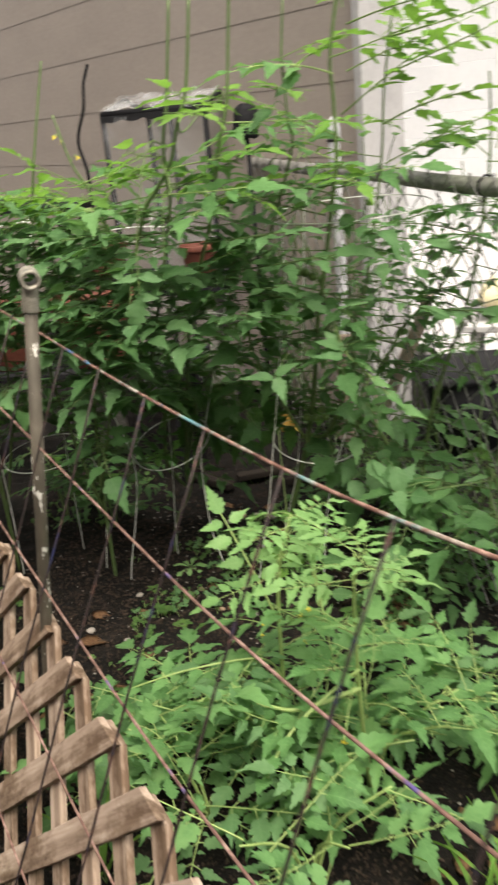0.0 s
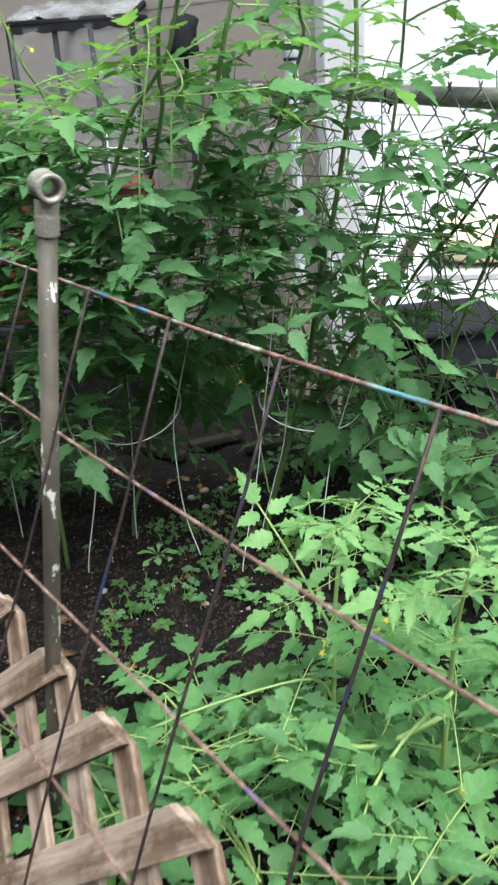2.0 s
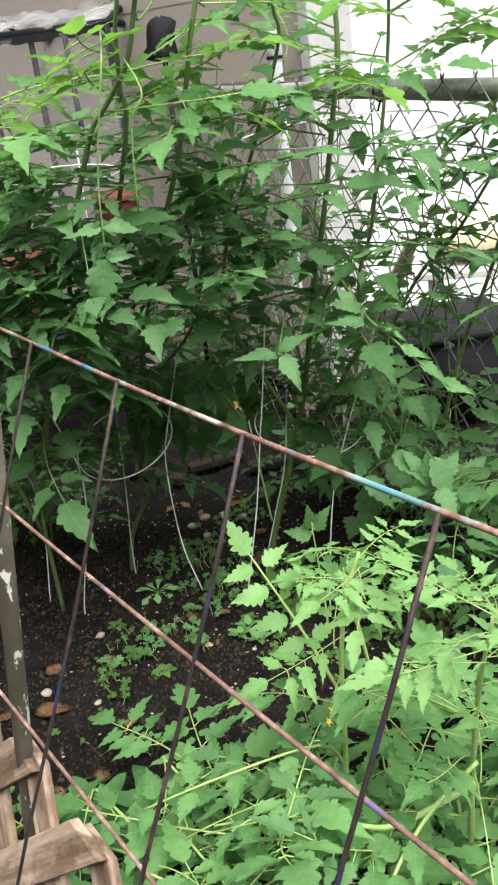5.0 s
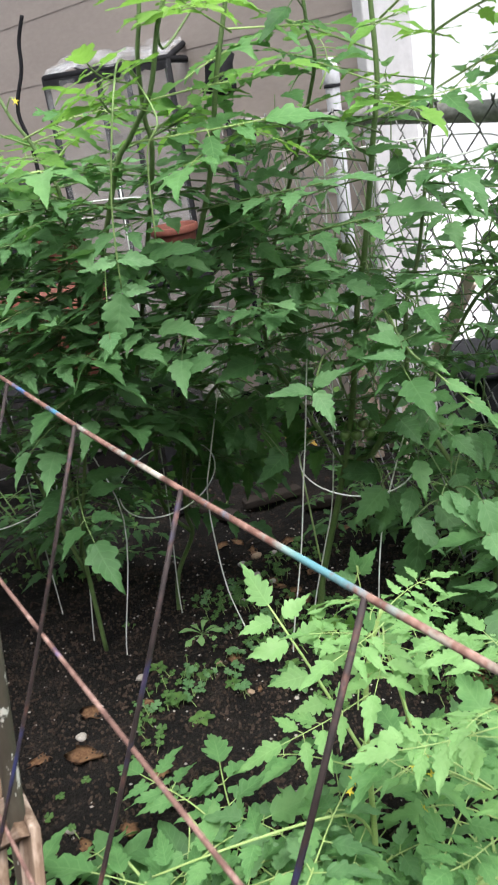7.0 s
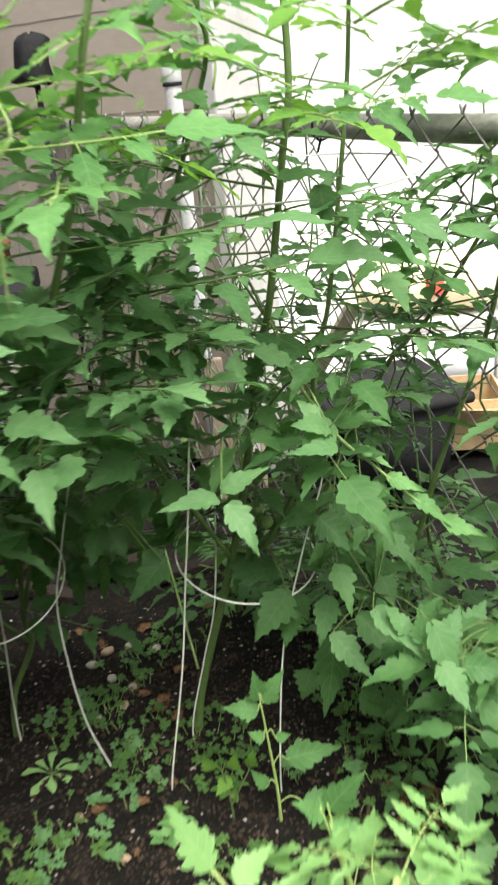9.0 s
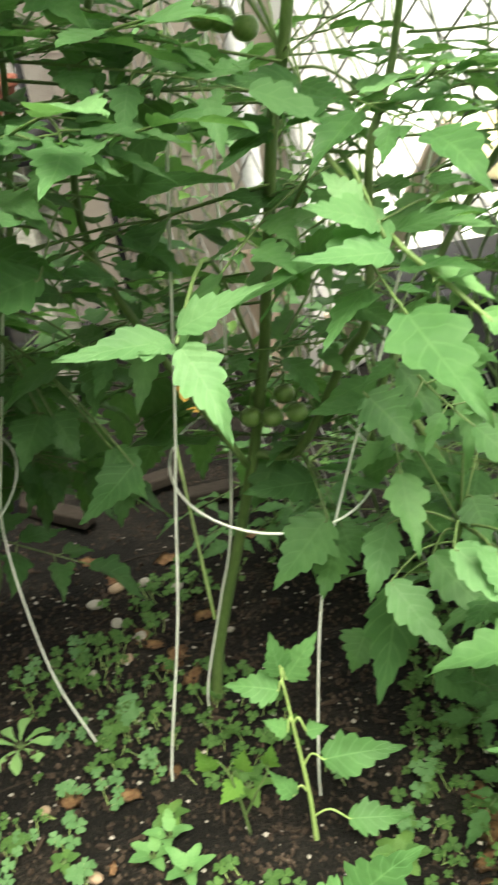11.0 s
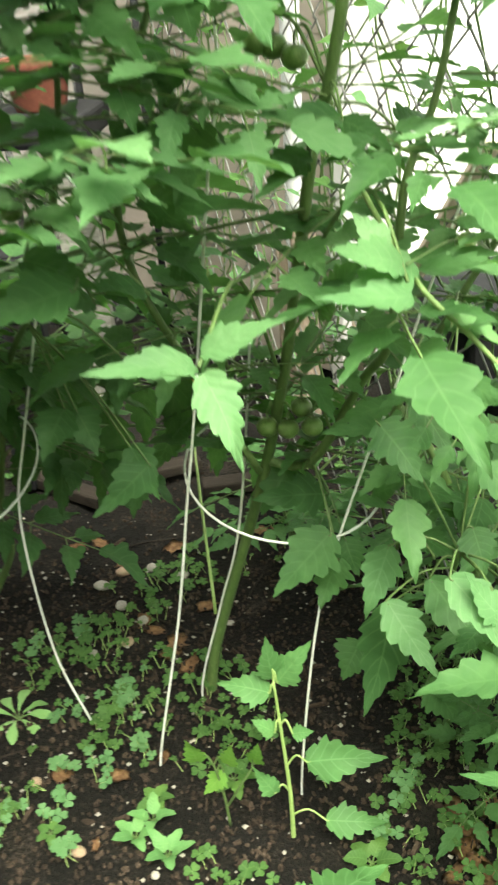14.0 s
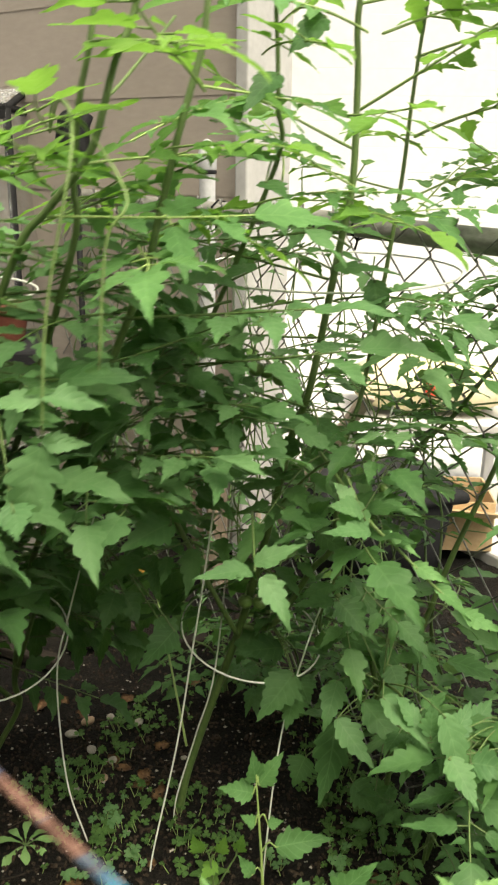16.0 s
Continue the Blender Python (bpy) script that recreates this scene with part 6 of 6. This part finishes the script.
gravel()
stone_rng = random.Random(61)
for x, y, r, mat in ((-0.175, 2.765, 0.013, STONE), (-0.149, 2.802, 0.015, TAN), (-0.141, 2.725, 0.011, STONE), (-0.105, 2.689, 0.010, STONE), (-0.109, 2.806, 0.010, STONE), (-0.162, 2.632, 0.007, STONE), (0.013, 2.682, 0.007, STONE), (-0.187, 2.429, 0.009, TAN), (-0.122, 2.344, 0.009, TAN), (-0.04, 2.314, 0.006, STONE), (-0.12, 2.65, 0.010, TAN), (-0.33, 2.40, 0.010, STONE), (-0.40, 2.25, 0.012, STONE), (-0.30, 2.2, 0.008, STONE), (-0.06, 2.78, 0.012, STONE), (0.05, 1.6, 0.013, STONE), (-0.36, 2.05, 0.009, STONE)):
    ob = new("stone", pebble_mesh(x * 40 + y, r * 0.72, mat))
    ob.matrix_basis = pose(x, y, ground_z(x, y) + r * 0.35, 0, 0, stone_rng.uniform(0, 360))
    tagged(ob, "smooth tan stone lying on the soil" if mat is TAN else "pale grey pebble lying on the soil", "stone", "pebbles on the soil")


def dead_leaf_mesh(seed, size):
    """A curled lobed leaf gone brown."""
    rng = random.Random(seed)
    bm = bmesh.new()
    c = bm.verts.new((0, 0, 0.07 * size))
    ring = []
    for k in range(22):
        a = 2 * math.pi * k / 22
        r = size * (0.55 + 0.32 * abs(math.sin(2.5 * a + seed)) + rng.uniform(-0.06, 0.06))
        ring.append((bm.verts.new((r * math.cos(a) * 0.5, r * math.sin(a) * 0.35, 0.06 * size + 0.04 * size * math.sin(2 * a + seed))), bm.verts.new((r * math.cos(a), r * math.sin(a) * 0.62, size * (0.09 + 0.11 * math.sin(2 * a + seed) + rng.uniform(-0.04, 0.06))))))
    for k in range(22):
        (a, b), (c2, d) = ring[k], ring[(k + 1) % 22]
        bm.faces.new((c, a, c2))
        bm.faces.new((a, b, d, c2))
    bmesh.ops.solidify(bm, geom=list(bm.faces), thickness=0.0006)
    return solid("dead_leaf", bm, DEAD)


dead_rng = random.Random(71)
for k, (x, y, size) in enumerate(((-0.374, 2.20, 0.044), (-0.394, 2.306, 0.04), (-0.459, 2.198, 0.028), (-0.053, 2.639, 0.04), (-0.107, 2.354, 0.014), (-0.161, 2.435, 0.026), (0.261, 2.342, 0.035), (0.285, 2.304, 0.04), (0.258, 2.382, 0.03), (-0.103, 2.689, 0.03), (0.31, 2.36, 0.035), (0.33, 2.28, 0.035), (-0.16, 2.83, 0.03), (-0.02, 2.72, 0.03), (-0.08, 2.86, 0.035), (-0.391, 1.961, 0.03), (0.42, 1.72, 0.035), (0.47, 1.66, 0.04), (0.05, 2.9, 0.04), (-0.05, 2.46, 0.018), (0.259, 2.391, 0.028), (0.274, 2.356, 0.034), (0.296, 2.39, 0.03), (0.249, 2.312, 0.03), (0.276, 2.317, 0.036), (0.30, 2.348, 0.03), (0.253, 2.282, 0.03), (0.28, 2.27, 0.034), (-0.231, 2.854, 0.034), (-0.2, 2.88, 0.03), (-0.061, 2.62, 0.028), (-0.033, 2.60, 0.03), (-0.085, 2.67, 0.026), (-0.096, 2.433, 0.024), (-0.153, 2.44, 0.024), (-0.27, 2.05, 0.026), (-0.33, 2.02, 0.022), (-0.24, 2.15, 0.02), (-0.30, 2.33, 0.022), (-0.36, 1.86, 0.024))):
    ob = new("dead_leaf", dead_leaf_mesh(k + 3, size * (0.75 if y > 2.3 else 1.0)))
    ob.matrix_basis = pose(x, y, ground_z(x, y) + 0.001, dead_rng.uniform(-12, 12), dead_rng.uniform(-12, 12), dead_rng.uniform(0, 360))
    tagged(ob, "curled brown dead leaf lying on the soil", "dead leaf", "dead leaves on the soil")

for k in range(26):
    x, y, size = dead_rng.uniform(0.27, 0.56), dead_rng.uniform(1.46, 1.80), dead_rng.uniform(0.018, 0.036)
    ob = new("dead_leaf", dead_leaf_mesh(k + 50, size))
    ob.matrix_basis = pose(x, y, ground_z(x, y) + 0.001, dead_rng.uniform(-14, 14), dead_rng.uniform(-14, 14), dead_rng.uniform(0, 360))
    tagged(ob, "curled brown dead leaf lying on the soil", "dead leaf", "dead leaves on the soil")


def rosette(at, count, length, width, label, leaf, seed, rise=25, blunt=0.8):
    rng = random.Random(seed)
    plant = thing("weed", label, "weed", at, group="weeds in the bed")
    for k in range(count):
        s = Sheet()
        a = 2 * math.pi * k / count + rng.uniform(-0.15, 0.15)
        e = radians(rise + rng.uniform(-10, 10))
        way = Vector((math.cos(a) * math.cos(e), math.sin(a) * math.cos(e), math.sin(e)))
        start = way * length * 0.25
        s.stalk([(0, 0, -0.002), start], 0.0011, 0.0008)
        s.blade(start, way, (0, 0, 1), length * rng.uniform(0.8, 1.0), width, rng, 0.5, 0.15, 0.04 if blunt > 0.5 else 0.12, 9, blunt, blunt < 0.45)
        part("leaf", s.mesh("leaf", leaf, STEM), plant)


rosette((-0.23, 2.518, ground_z(-0.23, 2.518) + 0.004), 8, 0.036, 0.014, "pale green rosette weed with spoon-shaped leaves", SHOOT, 1, 25, 0.42)
for x, y, n, l, w, sd in ((-0.066, 2.358, 5, 0.030, 0.019, 2), (-0.030, 2.335, 5, 0.032, 0.020, 3), (-0.05, 2.375, 4, 0.03, 0.019, 12), (-0.155, 2.363, 5, 0.018, 0.014, 4), (-0.21, 2.393, 4, 0.016, 0.013, 5), (-0.05, 2.40, 5, 0.024, 0.018, 6), (0.03, 2.43, 6, 0.03, 0.02, 7), (0.17, 2.33, 6, 0.03, 0.024, 8), (-0.30, 2.42, 5, 0.02, 0.016, 9), (-0.20, 2.28, 6, 0.025, 0.02, 10), (-0.25, 2.33, 5, 0.022, 0.018, 11)):
    rosette((x, y, ground_z(x, y) + 0.003), n, l * 0.8, w * 0.8, "small weed with rounded toothed leaves", YOUNG if sd in (2, 3, 12) else WEED, sd + 100, 48 if sd in (2, 3, 12) else 30, 0.5)

for x, y, n, l, w, sd in ((-0.42, 1.64, 9, 0.06, 0.026, 20), (-0.36, 1.57, 8, 0.055, 0.024, 21), (-0.47, 1.75, 8, 0.05, 0.022, 22), (-0.50, 1.62, 9, 0.06, 0.025, 23), (-0.43, 1.52, 8, 0.06, 0.024, 24), (-0.54, 1.84, 7, 0.05, 0.02, 25), (-0.33, 1.48, 8, 0.05, 0.022, 26)):
    rosette((x, y, ground_z(x, y) + 0.003), n, l, w, "leafy green weed beside the lattice", WEED, sd + 100, 40)
for x, y, sd in ((-0.26, 1.95, 41), (-0.21, 1.88, 42), (-0.17, 1.96, 43), (-0.29, 1.86, 44)):
    rosette((x, y, ground_z(x, y) + 0.003), 6, 0.07, 0.042, "dark-leaved seedling on the bare soil", LEAF, sd + 100, 45, 0.6)
for x, y, sd in ((0.40, 1.60, 51), (0.43, 1.63, 52), (0.37, 1.56, 53)):
    rosette((x, y, ground_z(x, y) + 0.003), 6, 0.12, 0.009, "tuft of yellowing grass among dead leaves", LIME, sd + 100, 70)
for x, y, sd in ((-0.20, 1.63, 31), (-0.16, 1.60, 32)):
    rosette((x, y, ground_z(x, y) + 0.003), 4, 0.11, 0.016, "pale weed with long narrow leaves behind the lattice", LIME, sd + 100, 72)


def lying_board(at, turn, size, tilt, label):
    root = thing("old_board", label, "board", at, group="old boards behind the bed")
    part("board", solid("board", box(bmesh.new(), size, pose(0, 0, size[2] / 2), 0.004), DARKWOOD, False), root, "", pose(0, 0, 0, tilt, 0, turn))


lying_board((-0.28, 3.02, -0.005), -32, (0.17, 0.032, 0.022), 0, "dark old board lying on the soil")
lying_board((-0.13, 3.07, -0.005), 24, (0.15, 0.034, 0.02), 0, "dark old board lying on the soil")
lying_board((0.02, 3.02, -0.005), 10, (0.14, 0.034, 0.022), 0, "dark old board lying on the soil")


def twigs():
    rng = random.Random(81)
    for k, (x, y, turn, l) in enumerate(((-0.02, 2.66, -28, 0.16), (-0.24, 2.46, 12, 0.15), (-0.20, 2.60, 40, 0.1), (0.05, 2.78, 75, 0.12), (-0.30, 2.30, -50, 0.12), (-0.12, 2.88, 15, 0.14))):
        root = thing("twig", "thin dry twig lying on the soil", "twig", (x, y, 0), group="twigs on the soil")
        d = Vector((math.cos(radians(turn)), math.sin(radians(turn)), 0))
        pts = [d * (l * (i / 6 - 0.5)) + Vector((0.003 * rng.uniform(-1, 1), 0.003 * rng.uniform(-1, 1), 0)) for i in range(7)]
        pts = [Vector((p.x, p.y, ground_z(x + p.x, y + p.y) + 0.002)) for p in pts]
        part("stick", solid("stick", tube(bmesh.new(), pts, 0.0014, 0.0009, 6), DARKWOOD), root)


twigs()


def fence_vine():
    """A climber woven through the mesh: thin stems and small broad leaves."""
    rng = random.Random(91)
    plant = thing("climbing_vine", "thin-stemmed climbing vine woven through the fence mesh", "vine", tuple(by_fence(0.5, 0.0)))
    root = plant.matrix_basis.translation
    shapes = []
    for k in range(5):
        s, r2 = Sheet(), random.Random(k + 5)
        s.stalk([(0, 0, 0), (0, 0.012, 0.004)], 0.0009, 0.0007)
        s.blade((0, 0.012, 0.004), (0.1, 1, 0), (0, 0, 1), 0.034 + 0.003 * k, 0.026 + 0.003 * (k % 3), r2, 0.3, 0.2, 0.14, 10)
        shapes.append(s.mesh("leaf", WEED if k % 2 else PALE, STEM))
    for k in range(32):
        s0 = rng.uniform(-0.5, 1.15)
        pts, s, z = [], s0, rng.uniform(0.0, 0.25)
        lean = rng.uniform(-0.6, 0.6)
        while z < rng.uniform(0.75, 1.0) and len(pts) < 14:
            pts.append(by_fence(s, rng.choice((-0.04, -0.012)), z) - root)
            z += rng.uniform(0.05, 0.1)
            s += lean * 0.06 + rng.uniform(-0.03, 0.03)
        if len(pts) < 3:
            continue
        line = smooth_line(pts, 3)
        part("stem", solid("stem", tube(bmesh.new(), line, 0.0022, 0.0012, 5), STEM), plant)
        for p in line[::2]:
            if rng.random() < 0.62:
                part("leaf", rng.choice(shapes), plant, "", Matrix.Translation(p) @ pose(0, 0, 0, rng.uniform(-20, 40), rng.uniform(-40, 40), rng.uniform(90, 270)))


fence_vine()

# A yellowed leaf still hanging low on the middle plant.
add_stem(CENTRE, [Vector(p) - CENTRE.matrix_basis.translation for p in ((0.01, 2.57, 0.10), (-0.02, 2.75, 0.24), (-0.03, 2.90, 0.245))], 0.002, 0.0012, YSTEM)
blade_at(CENTRE, (-0.05, 2.91, 0.245), (-0.012, 2.90, 0.19), 0.048, 60, YELLOW, 0.3, (0, -1, 0.3), False)
blade_at(CENTRE, (-0.03, 2.905, 0.245), (0.008, 2.90, 0.195), 0.035, 61, YELLOW, 0.3, (0, -1, 0.3), False)
